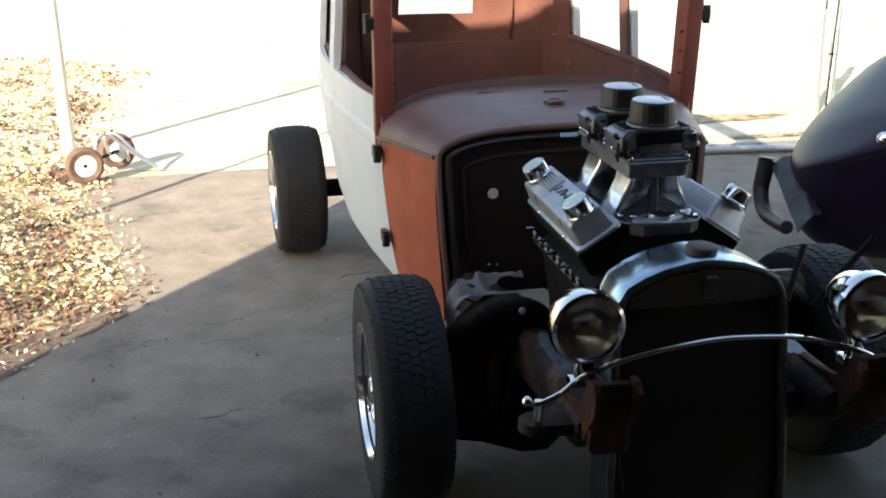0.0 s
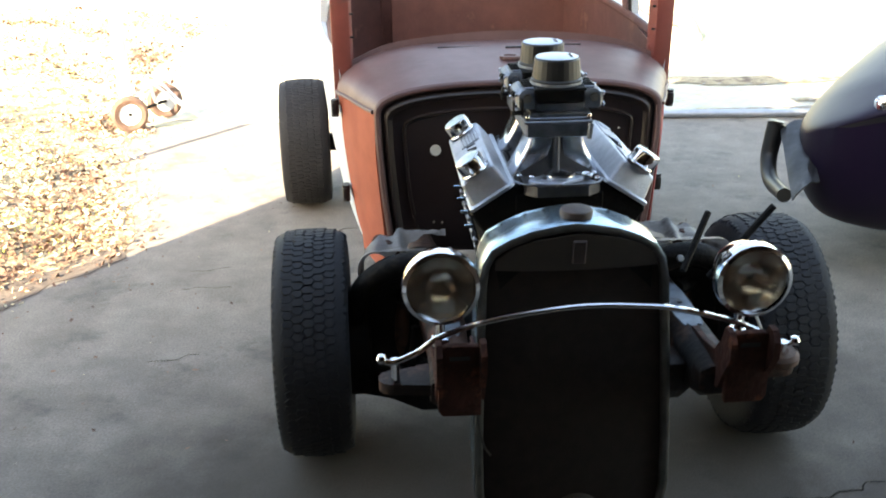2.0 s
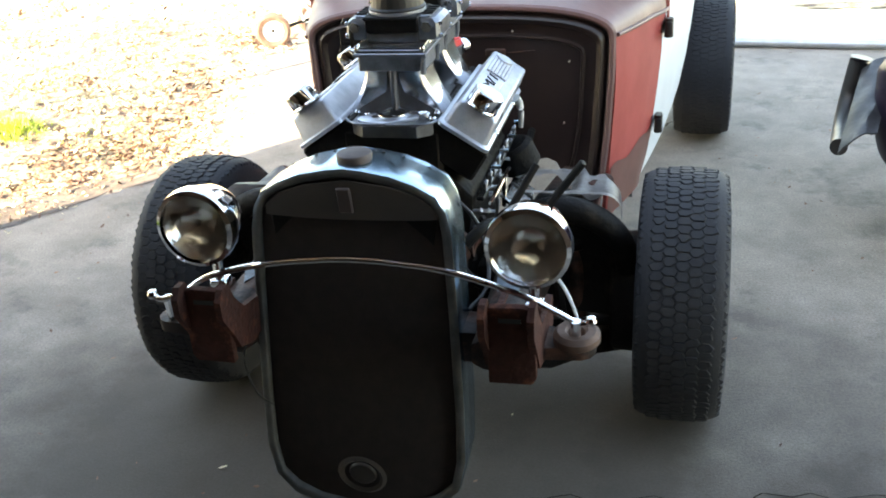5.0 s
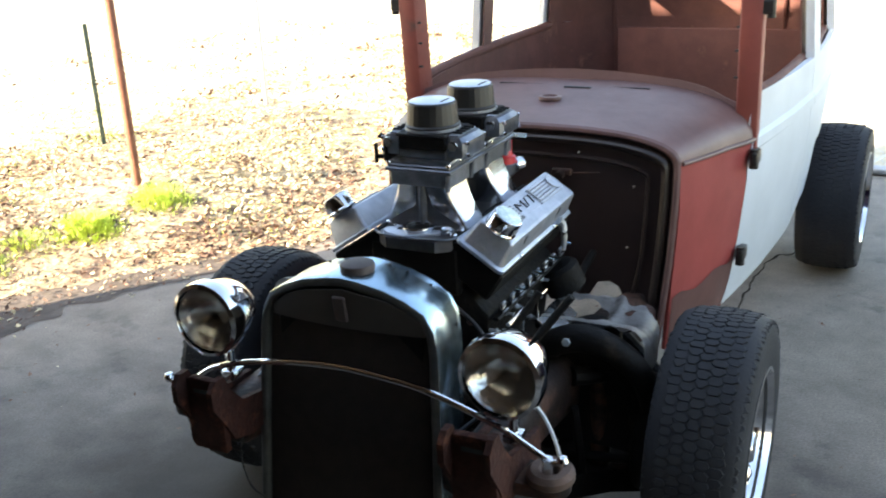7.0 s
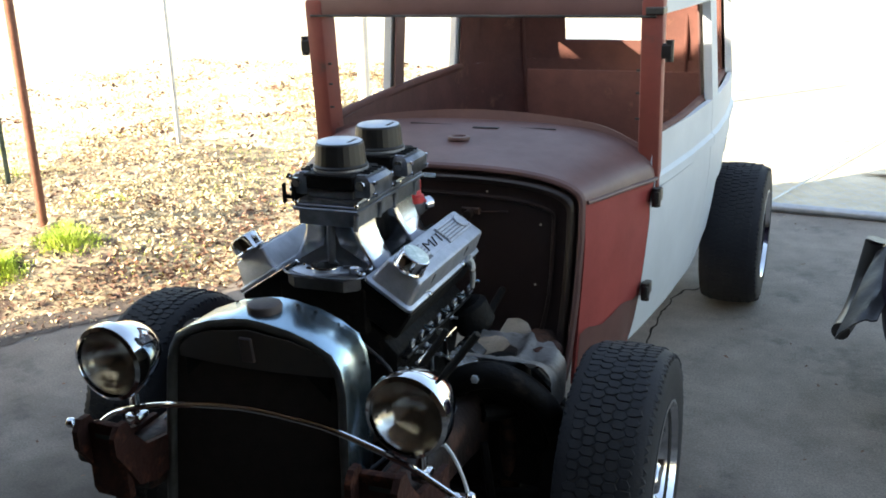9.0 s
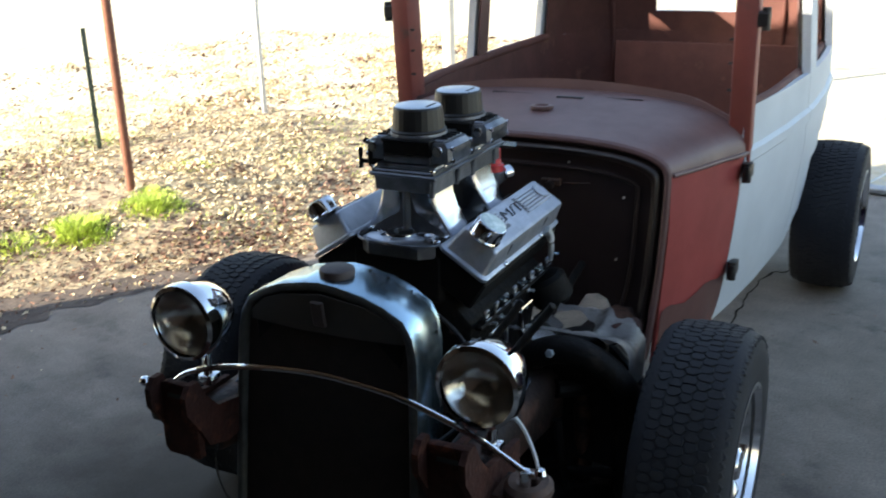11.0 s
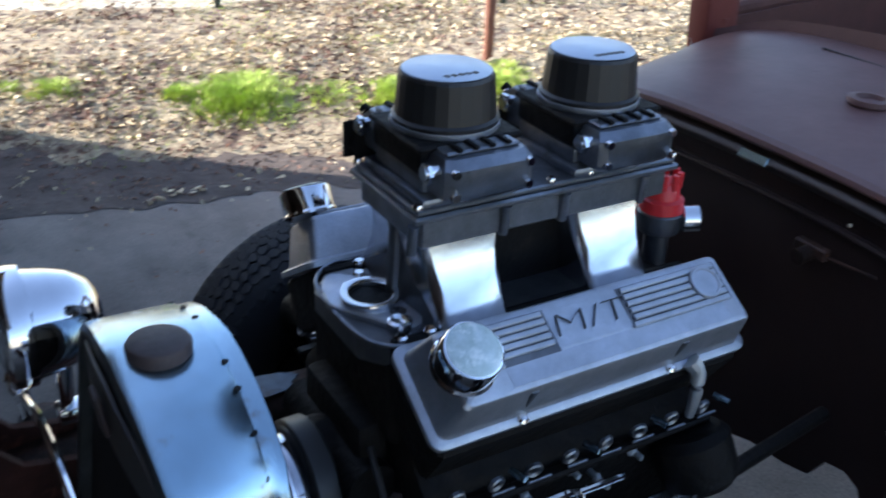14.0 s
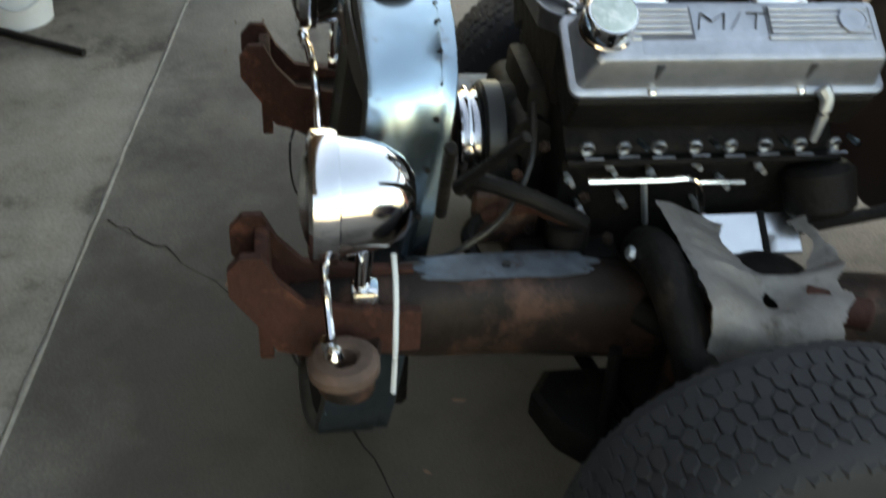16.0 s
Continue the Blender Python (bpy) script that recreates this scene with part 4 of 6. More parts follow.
        cap = part("breather_cap", lathe([(0, 0.046), (0.03, 0.0465), (0.0345, 0.0445), (0.0365, 0.041), (0.037, 0.012), (0.0395, 0.009), (0.0395, 0.006), (0.034, 0.004), (0.028, 0.0), (0, 0)], 36, c), M_CHROME, vc, "chromed breather cap")
        part("cap_disc", lathe([(0, 0.0478), (0.029, 0.0476), (0.0325, 0.0462)], 32, c), M_MOTTLE, cap, "mottled pale cap top")
    # exhaust side: ports and studs
    for k in range(8):
        y = -0.172 + 0.0568 * k
        at = Vector((s * 0.212, y, 0.762))
        part("exhaust_port", lathe([(0.006, -0.004), (0.0068, 0.003), (0.0105, 0.006), (0.0125, 0.004), (0.013, 0.0)], 9, axis(at, (s, 0.2 * math.sin(k * 2.1), -0.25)) @ pose(0, 0, 0, 0, 0, 50 * k)), M_DULL, hd, "grey exhaust port boss")
        part("gasket_edge", put(block(-0.002, 0.002, -0.016 - 0.003 * (k % 3), 0.015, -0.002, 0.002, 0.001), Matrix.Translation((s * 0.214, y + 0.014, 0.743 + 0.002 * (k % 2)))), M_DULL, hd)
        if k % 2:
            part("stud", rod(at + Vector((0, 0.022, 0.012)), at + Vector((s * 0.022, 0.03, 0.01)), 0.005, 8), M_STEEL, hd)
    part("head_rail", block(s * 0.195, s * 0.214, -0.20, 0.25, 0.728, 0.738, 0.003), M_GREASE, hd)
for y, z, out in ((-0.19, 0.70, 0.012), (-0.128, 0.722, 0.016), (-0.06, 0.71, 0.02), (0.012, 0.724, 0.012), (0.06, 0.692, 0.018), (0.118, 0.716, 0.014), (-0.1, 0.66, 0.014), (0.03, 0.645, 0.012), (-0.165, 0.645, 0.016)):
    part("plug_bolt", join(rod((0.17, y, z), (0.204 + out, y + 0.3 * out, z - 0.2 * out), 0.0045, 8), lathe([(0, 0.006), (0.006, 0.006), (0.0078, 0.003), (0.0078, 0)], 6, axis((0.2, y, z), (1, 0.2, -0.2)))), M_GALV, eng)
part("pipe_plug", tube([(0.232, 0.165, 0.868), (0.24, 0.175, 0.85), (0.245, 0.172, 0.82), (0.243, 0.17, 0.785)], 0.009, 10, 4, radii=(0.013, 0.006)), M_GALV, eng, "pale plugged fitting")
part("oil_filter", rod((0.205, 0.215, 0.72), (0.24, 0.228, 0.645), 0.058, 24, 0.056, 0.012), M_GREASE, eng, "black round filter")
loop = [(0.222, -0.165, 0.708), (0.223, -0.05, 0.708), (0.224, 0.006, 0.707), (0.218, 0.03, 0.66), (0.212, 0.052, 0.61)]
part("bracket_rod", tube(loop, 0.006, 8, 3), M_CHROME, eng, "bright bent bracket rod")
part("bracket_rod", tube([(0.222, -0.075, 0.705), (0.218, -0.065, 0.66), (0.212, -0.055, 0.62)], 0.005, 8, 3), M_GALV, eng)
part("bracket_rod", tube([(0.222, 0.006, 0.702), (0.222, 0.09, 0.70)], 0.005, 8, 0), M_CHROME, eng)
for y in (0.14,):
    part("mount_tab", put(block(-0.009, 0.009, y - 0.134, y - 0.122, -0.034, 0.04, 0.002), pose(0.246, 0.122, 0.612, 0, -52, 0)), M_GREASE, eng)
part("mount_plate", put(block(-0.006, 0.006, -0.09, 0.075, -0.033, 0.038, 0.003), pose(0.246, 0.122, 0.612, 0, -52, 0)), M_POLISH, eng, "bright mounting plate")
# front of the engine: timing cover, pump, pulley
part("timing_cover", lathe([(0, 0), (0.1, 0.0), (0.11, 0.01), (0.11, 0.03)], 28, axis((0, -0.255, 0.60), (0, -1, 0)) @ pose(0, 0, -0.02)), M_GREASE, eng)
part("water_pump", join(rod((0, -0.24, 0.70), (0, -0.29, 0.70), 0.06, 20), rod((-0.11, -0.23, 0.72), (0.11, -0.23, 0.72), 0.035, 16)), M_GREASE, eng)
pl = [(0.02, 0.0), (0.078, 0.0), (0.084, 0.004), (0.086, 0.009), (0.072, 0.016), (0.086, 0.023), (0.086, 0.027), (0.072, 0.034), (0.086, 0.041), (0.084, 0.046), (0.02, 0.047)]
part("crank_pulley", lathe(pl, 40, axis((0.005, -0.297, 0.668), (0, -1, 0))), M_CHROME, eng, "chromed grooved pulley")
part("pulley_damper", lathe([(0, -0.036), (0.09, -0.036), (0.094, -0.032), (0.094, -0.004), (0.09, 0), (0.0, 0)], 40, axis((0.005, -0.297, 0.668), (0, -1, 0))), M_BLACK, eng)

# ---- intake: tunnel ram with twin carburettors ----
ram = empty("intake_manifold", (0, 0.03, 0.92), "", "")
ram.parent, ram.matrix_parent_inverse = car, car.matrix_world.inverted()
ram["label"] = "polished aluminium tunnel ram intake manifold"
bpy.context.view_layer.update()
base = [(-0.118, 0.20), (0.118, 0.20), (0.125, 0.17), (0.125, -0.15), (0.118, -0.195), (0.07, -0.232), (-0.06, -0.232), (-0.105, -0.195), (-0.118, -0.15), (-0.125, 0.17)]
part("base_flange", stack([(base, 0.895), (base, 0.922), ([(x * 0.97, y * 0.985) for x, y in base], 0.925)], Matrix()), M_DARKCAST, ram, "dull cast manifold base")
part("front_rim", tube([(x, y, 0.926) for x, y in ((-0.118, -0.13), (-0.112, -0.19), (-0.06, -0.228), (0.07, -0.228), (0.114, -0.19), (0.12, -0.13))], 0.003, 8, 4), M_DULL, ram)
# water neck, sensor boss, bolts at the front of the base
part("water_neck", lathe([(0.036, 0.0), (0.034, 0.006), (0.031, 0.018), (0.032, 0.026), (0.034, 0.030), (0.0335, 0.034), (0.028, 0.035), (0.024, 0.031), (0.023, -0.004), (0, -0.004)], 28, pose(0.004, -0.182, 0.922) @ Matrix.Diagonal((1.18, 1.18, 0.62, 1))), M_POLISH, ram, "open round water neck")
ears = [(0.004 + 0.058 * math.cos(a) * (1 + 0.45 * math.cos(2 * a)), -0.182 + 0.05 * math.sin(a) + 0.018 * math.cos(a)) for a in [6.28319 * i / 32 for i in range(32)]]
part("neck_flange", stack([(ears, 0.923), (ears, 0.931), ([(0.004 + (x - 0.004) * 0.95, -0.182 + (y + 0.182) * 0.95) for x, y in ears], 0.933)], Matrix()), M_CAST, ram, "cast flange round the water neck")
part("neck_hole", lathe([(0, 0.0), (0.0232, 0.0)], 24, pose(0.004, -0.182, 0.936) @ Matrix.Diagonal((1.18, 1.18, 1, 1))), M_GREASE, ram)
for dx in (-0.04, 0.045):
    part("neck_ear", rod((0.004 + dx, -0.180 + dx * 0.3, 0.915), (0.004 + dx, -0.180 + dx * 0.3, 0.934), 0.011, 14), M_POLISH, ram)
part("sensor_boss", lathe([(0.017, 0), (0.016, 0.018), (0.012, 0.02), (0.009, 0.016), (0, 0.012)], 20, pose(0.075, -0.178, 0.92)), M_POLISH, ram)
for x, y in ((-0.065, -0.165), (-0.095, -0.15), (0.10, -0.15), (0.1, -0.19)):
    part("base_bolt", lathe([(0, 0.012), (0.006, 0.012), (0.0085, 0.009), (0.0085, 0.003), (0.0125, 0.003), (0.0125, 0)], 16, pose(x, y, 0.922)), M_CHROME, ram)
# runners: four flat-sided ducts that sweep from the heads up to the plenum
for s in (1, -1):
    for y0, y1, yt0, yt1 in ((-0.14, -0.038, -0.152, -0.028), (0.088, 0.19, 0.072, 0.2)):
        prof = [(0.122, 0.905), (0.117, 0.93), (0.102, 0.955), (0.087, 0.98), (0.074, 1.008), (0.068, 1.035)]
        prin = [(0.04, 0.905), (0.037, 0.93), (0.03, 0.955), (0.022, 0.98), (0.015, 1.008), (0.012, 1.035)]
        bm = bmesh.new()
        rings = []
        for k in range(6):
            t = k / 5
            (xo, z), (xi, _) = prof[k], prin[k]
            a, b = y0 + (yt0 - y0) * t + 0.006 * math.sin(3.14 * t), y1 + (yt1 - y1) * t - 0.006 * math.sin(3.14 * t)
            c = 0.012
            ring = [(xo, a + c), (xo, b - c), (xo - c * 0.6, b - c * 0.25), (xo - c, b), (xi, b), (xi, a), (xo - c, a), (xo - c * 0.6, a + c * 0.25)]
            rings.append([bm.verts.new((s * x, y, z)) for x, y in ring])
        for p, q in zip(rings, rings[1:]):
            for i in range(8):
                bm.faces.new((p[i], p[(i + 1) % 8], q[(i + 1) % 8], q[i]))
        bm.faces.new(rings[0])
        bm.faces.new(rings[-1])
        part("runner", bm, M_POLISH, ram, "polished intake runner")
# front sweep of the lower housing; its dark reflections are put into the colour
bm = sheet(lambda u, v: ((0.034 + 0.072 * (1 - v) ** 1.8) * u * (1 if abs(u) < 0.99 else 1), -0.128 - 0.014 * (1 - v) ** 1.6 - 0.010 * (1 - u * u), 0.922 + 0.115 * v), [-1, -0.75, -0.5, -0.2, 0, 0.2, 0.5, 0.75, 1], steps(0, 1, n=7), thick=0.01)
part("front_housing", bm, M_DARKCAST, ram)
part("front_web", tube([(0, -0.148, 0.935), (0, -0.146, 0.97), (0, -0.144, 1.03)], 0.010, 10, 4), M_DARKCAST, ram)
# plenum with bolted top
part("plenum", block(-0.080, 0.080, -0.155, 0.225, 1.030, 1.067, 0.003), M_DULL, ram, "dull cast plenum box")
part("plenum_top", block(-0.088, 0.088, -0.168, 0.238, 1.067, 1.076, 0.0025), M_DULL, ram)
part("plenum_lid", block(-0.083, 0.083, -0.163, 0.233, 1.076, 1.0835, 0.002), M_DULL, ram)
for y in (-0.16, -0.1, -0.03, 0.03, 0.09, 0.16, 0.23):
    for s in (1, -1):
        part("plenum_bolt", lathe([(0, 0.007), (0.0045, 0.007), (0.006, 0.004), (0.006, 0)], 10, pose(s * 0.079, y, 1.084)), M_CHROME, ram)
for y in (-0.118, 0.102):
    for d in (-0.05, 0.08):
        part("lug", rod((0.079, y + d, 1.028), (0.084, y + d, 1.067), 0.0065, 10), M_DULL, ram)


def carburettor(y):
    c = empty("carburettor", (0.006, y, 1.084), "", "")
    c.parent, c.matrix_parent_inverse = car, car.matrix_world.inverted()
    c["label"] = "four-barrel carburettor under a black dust cap"
    bpy.context.view_layer.update()
    m = pose(0.006, y, 1.084)
    P = lambda n, bm, mt, lb="": part(n, put(bm, m), mt, c, lb)
    P("base_plate", block(-0.078, 0.078, -0.072, 0.072, 0, 0.012, 0.004, 2), M_DULL)
    P("throttle_body", block(-0.062, 0.062, -0.064, 0.064, 0.012, 0.034, 0.005, 2), M_DULL)
    P("main_body", join(block(-0.062, 0.062, -0.068, 0.068, 0.034, 0.068, 0.006, 2), block(-0.066, 0.066, -0.072, 0.072, 0.064, 0.072, 0.003)), M_GREASE, "dark main body")
    P("air_horn", lathe([(0.064, 0.068), (0.067, 0.073), (0.067, 0.079), (0.06, 0.081), (0.0, 0.081)], 36), M_CAST)
    for s in (1, -1):
        b = stack([([(s * x, yy) for x, yy in ((0.064, -0.058), (0.098, -0.058), (0.108, -0.048), (0.108, 0.048), (0.098, 0.058), (0.064, 0.058))], 0.018),
                   ([(s * x, yy) for x, yy in ((0.064, -0.06), (0.104, -0.06), (0.112, -0.05), (0.112, 0.05), (0.104, 0.06), (0.064, 0.06))], 0.024),
                   ([(s * x, yy) for x, yy in ((0.064, -0.06), (0.104, -0.06), (0.112, -0.05), (0.112, 0.05), (0.104, 0.06), (0.064, 0.06))], 0.056),
                   ([(s * x, yy) for x, yy in ((0.064, -0.054), (0.094, -0.054), (0.10, -0.046), (0.10, 0.046), (0.094, 0.054), (0.064, 0.054))], 0.066)], Matrix())
        P("float_bowl", b, M_DULL, "dull cast float bowl")
        P("bowl_top", block(s * 0.064, s * 0.09, -0.05, 0.05, 0.066, 0.071, 0.002), M_DULL)
        for k in range(4):
            P("bowl_fin", block(s * 0.066, s * 0.092, -0.036 + 0.022 * k, -0.028 + 0.022 * k, 0.07, 0.075, 0.0015), M_GREASE)
        for yy in (-0.05, 0.05):
            for z in (0.026, 0.054):
                P("bowl_screw", put(lathe([(0, 0.006), (0.005, 0.006), (0.006, 0.003), (0.006, 0)], 10), axis((s * 0.110, yy, z), (s, 0, 0))), M_CHROME)
        P("fuel_inlet", join(rod((s * 0.085, -0.06, 0.05), (s * 0.085, -0.078, 0.05), 0.009, 12), rod((s * 0.085, -0.07, 0.05), (s * 0.085, -0.075, 0.05), 0.013, 6)), M_CHROME)
    P("linkage", join(block(-0.10, -0.094, -0.075, -0.01, 0.0, 0.05, 0.003), rod((-0.1, -0.068, 0.012), (-0.125, -0.068, 0.012), 0.006, 8), rod((-0.1, -0.04, 0.045), (-0.122, -0.05, 0.06), 0.007, 8), block(-0.122, -0.118, -0.08, -0.062, -0.005, 0.045, 0.002)), M_GREASE, "dark throttle linkage")
    P("stud", rod((0, 0, 0.08), (0, 0, 0.10), 0.004, 8), M_STEEL)
    cap = part("dust_cap", put(lathe([(0.066, 0.079), (0.0665, 0.084), (0.0625, 0.087), (0.0585, 0.134), (0.0565, 0.138), (0.05, 0.1395), (0, 0.1395)], 26), m), M_BLACK, c, "black rubber dust cap", sharp=11)
    # Pale disc on top stands for the reflected sky.
    part("cap_top", put(lathe([(0, 0.1415), (0.052, 0.1412), (0.0545, 0.1395)], 40), m), M_CAPTOP, cap, "cap top with the sky's reflection in its pale colour")
    for k in range(5):
        part("cap_mark", put(block(-0.003, 0.0045, -0.0032, 0.0032, 0.141, 0.1422, 0.0003), m @ pose(0.034, -0.02 + 0.0095 * k, 0, 0, 0, 10)), M_BLACK, cap)
    return c


carburettor(-0.084)
carburettor(0.135)
# distributor
dist = empty("distributor", (0.04, 0.264, 0.95), "", "")
dist.parent, dist.matrix_parent_inverse = car, car.matrix_world.inverted()
dist["label"] = "distributor with a bright red cap"
bpy.context.view_layer.update()
part("distributor_body", join(rod((0.04, 0.264, 0.95), (0.04, 0.264, 0.985), 0.031, 20, 0.033, 0.004), rod((0.04, 0.264, 0.86), (0.04, 0.264, 0.95), 0.018, 16)), M_DARKCAST, dist)
part("distributor_cap", lathe([(0, 0.046), (0.017, 0.045), (0.021, 0.04), (0.025, 0.02), (0.031, 0.017), (0.0325, 0.0), (0, 0)], 28, pose(0.04, 0.264, 0.985)), M_REDCAP, dist, "bright red cap")
for k in range(8):
    part("terminal", rod((0.04 + 0.02 * math.cos(k * 0.785), 0.264 + 0.02 * math.sin(k * 0.785), 1.02), (0.04 + 0.02 * math.cos(k * 0.785), 0.264 + 0.02 * math.sin(k * 0.785), 1.043), 0.005, 8), M_REDCAP, dist)
part("vacuum_can", rod((0.06, 0.285, 0.972), (0.075, 0.31, 0.974), 0.02, 20, 0.02, 0.004), M_CHROME, dist, "chrome vacuum canister")


# ---- chassis front ----
for s in (1, -1):
    out = [(0.262, 0.49), (0.262, 0.59), (0.285, 0.617), (0.337, 0.617), (0.36, 0.59), (0.36, 0.49), (0.337, 0.462), (0.285, 0.462)]
    bm = bmesh.new()
    rings = []
    for y, k, dz, dx in ((-0.62, 0.45, 0.03, 0.0), (-0.56, 0.75, 0.012, 0.0), (-0.42, 0.95, 0.0, -0.005), (-0.3, 1, 0.0, -0.008), (-0.1, 1, -0.015, 0.0), (0.1, 1, -0.03, 0.01), (0.35, 1, -0.05, 0.02), (0.7, 1, -0.11, 0.04), (2.9, 0.9, -0.12, 0.06)):
        rings.append([bm.verts.new((s * (x + dx), y, 0.54 + (z - 0.54) * k + dz)) for x, z in out])
    for a, b in zip(rings, rings[1:]):
        for i in range(8):
            bm.faces.new((a[i], a[(i + 1) % 8], b[(i + 1) % 8], b[i]))
    bm.faces.new(rings[0])
    bm.faces.new(rings[-1])
    rail = part("frame_rail", bm, M_FRAME, car, "rusty dusty chassis rail", sharp=75)
    edge = lambda a: 1 + 0.28 * noise.noise((math.cos(a) * 2.2, math.sin(a) * 2.2, 3 + s)) + 0.12 * noise.noise((math.cos(a) * 7, math.sin(a) * 7, 5))
    bm = sheet(lambda a, q: (s * (0.303 + 0.031 * max(-1, min(1, 1.25 * q * math.cos(a)))), -0.3 + 0.14 * q * math.sin(a) * edge(a), 0.6185 - 0.002 * q), [6.28319 * i / 72 for i in range(73)], [0.02, 0.35, 0.65, 0.85, 1], thick=0.003)
    part("bare_patch", bm, M_WORN, rail, "rubbed bare blue-grey steel on the rail")
    part("rail_hole", lathe([(0, 0.003), (0.007, 0.003), (0.007, 0)], 12, pose(s * 0.305, -0.30, 0.6195)), M_BLACK, rail)
    # bumper bracket: folded, jagged rusty plate
    face = [(0.225, 0.545), (0.225, 0.71), (0.231, 0.72), (0.30, 0.722), (0.318, 0.714), (0.322, 0.70), (0.322, 0.56), (0.312, 0.546)]
    ox = 0.08 if s > 0 else 0.026
    face = [(x + ox, z - 0.012) for x, z in face]
    br = part("bumper_bracket", prism([(s * x, z) for x, z in face], -0.665, -0.645, 0.003), M_RUST, car, "rusty jagged bumper bracket")
    side = [(-0.70, 0.66), (-0.70, 0.70), (-0.682, 0.722), (-0.655, 0.722), (-0.635, 0.68), (-0.60, 0.64), (-0.52, 0.625), (-0.44, 0.62), (-0.44, 0.55), (-0.58, 0.54), (-0.64, 0.56), (-0.66, 0.60)]
    b2 = bmesh.new()
    va = [b2.verts.new((s * (0.215 + ox), y, z)) for y, z in side]
    vb = [b2.verts.new((s * (0.229 + ox), y, z)) for y, z in side]
    b2.faces.new(va)
    b2.faces.new(vb)
    for i in range(len(side)):
        b2.faces.new((va[i], va[(i + 1) % len(side)], vb[(i + 1) % len(side)], vb[i]))
    part("bracket_cheek", b2, M_RUST, br)
    b2 = bmesh.new()
    va = [b2.verts.new((s * (0.312 + ox), y, z)) for y, z in side]
    vb = [b2.verts.new((s * (0.326 + ox), y, z)) for y, z in side]
    b2.faces.new(va)
    b2.faces.new(vb)
    for i in range(len(side)):
        b2.faces.new((va[i], va[(i + 1) % len(side)], vb[(i + 1) % len(side)], vb[i]))
    part("bracket_cheek", b2, M_RUST, br)
    part("bracket_slot", block(s * (0.25 + ox), s * (0.295 + ox), -0.6665, -0.6655, 0.675, 0.685, 0), M_BLACK, br)
    # ear with a rubber ring under the bar's end
    ex = -0.44 if s < 0 else 0.47
    arm = [(s * 0.29, -0.60), (s * 0.35, -0.598), (ex - s * 0.02, -0.588)]
    arm += [(ex + s * 0.04 * math.sin(a), -0.548 - 0.04 * math.cos(a)) for a in (0.3, 0.8, 1.3, 1.8, 2.3, 2.8)]
    arm += [(ex - s * 0.02, -0.506), (s * 0.35, -0.48), (s * 0.29, -0.46)]
    bm = stack([(arm, 0.55), (arm, 0.566), ([(x, -0.545 + (y + 0.545) * 0.94) for x, y in arm], 0.576)], Matrix())
    ear = part("shock_ear", bm, M_FRAME, rail, "dusty shock mount ear")
    if s > 0:
        part("rubber_ring", lathe([(0.019, -0.014), (0.04, -0.016), (0.049, -0.008), (0.049, 0.006), (0.04, 0.015), (0.024, 0.015), (0.019, 0.01), (0.019, -0.014)], 24, pose(ex, -0.552, 0.588, 4, 0, 0)), M_RING, rail, "faded rubber ring")
    # spring tower: a pressed saddle, rolled over at its front and outer edge, with an oval hole and a dimple
    def roll(a, flat, r):
        if a < flat:
            return a, 0.0
        b = (a - flat) / r
        if b < 1.5708:
            return flat + r * math.sin(b), r * (1 - math.cos(b))
        return flat + r, r + a - flat - r * 1.5708

    def saddle(u, v):
        hx, dx = roll(u, 0.19 + 0.02 * v, 0.05)
        y = 0.21 - 0.28 * v
        k = min(1, max(0, (0.06 - y) / 0.13))
        dip = 0.022 * math.exp(-((u - 0.172) / 0.028) ** 2 - ((y - 0.057) / 0.03) ** 2)
        bowl = 0.026 * math.exp(-((u - 0.084) / 0.05) ** 2 - ((y - 0.1) / 0.05) ** 2)
        web = 0.014 * math.exp(-((u - 0.14) / 0.016) ** 2) * (1 - k) + 0.012 * math.exp(-((y - 0.185) / 0.022) ** 2)
        return (s * (0.268 + hx), y + 0.004 * noise.noise((u * 60, v * 9, s)), 0.652 + 0.048 * k * k * (3 - 2 * k) + web - dip - bowl - dx)
    bm = sheet(saddle, [0.34 * i / 100 for i in range(101)], [i / 80 for i in range(81)],
               lambda u, v: ((u - 0.05) / 0.07) ** 2 + ((v - 0.4) / 0.25) ** 2 < 1 + 0.25 * noise.noise((u * 40, v * 8, 2)) or ((u - 0.172) / 0.015) ** 2 + ((v - 0.546) / 0.035) ** 2 < 1
               or v < 0.09 + 0.06 * noise.noise((u * 28, 0, 5)) + 1.1 * max(0, u - 0.11))
    bmesh.ops.solidify(bm, geom=list(bm.faces), thickness=0.006)
    tw = part("spring_tower", bm, M_TOWER, car, "dusty pressed steel spring tower")
    # thick rolled front of the tower, sweeping over to the wheel and down
    bm = tube([(s * 0.27, -0.07, 0.58), (s * 0.30, -0.085, 0.635), (s * 0.37, -0.093, 0.666), (s * 0.44, -0.09, 0.657), (s * 0.50, -0.08, 0.615), (s * 0.535, -0.06, 0.55), (s * 0.542, -0.02, 0.46)], 0.036, 16, 7, radii=(0.036, 0.03))
    part("bump_stop", rod((s * 0.43, 0.11, 0.628), (s * 0.47, 0.2, 0.626), 0.026, 14, 0.024, 0.004), M_RUST, tw, "rust-brown bump stop")
    part("tower_front", bm, M_GREASE, tw, "dark rolled front of the tower")
    part("front_bolt", lathe([(0, 0.008), (0.009, 0.008), (0.011, 0.005), (0.011, 0.0)], 6, axis((s * 0.355, -0.128, 0.668), (0, -1, 0.35))), M_GALV, tw)
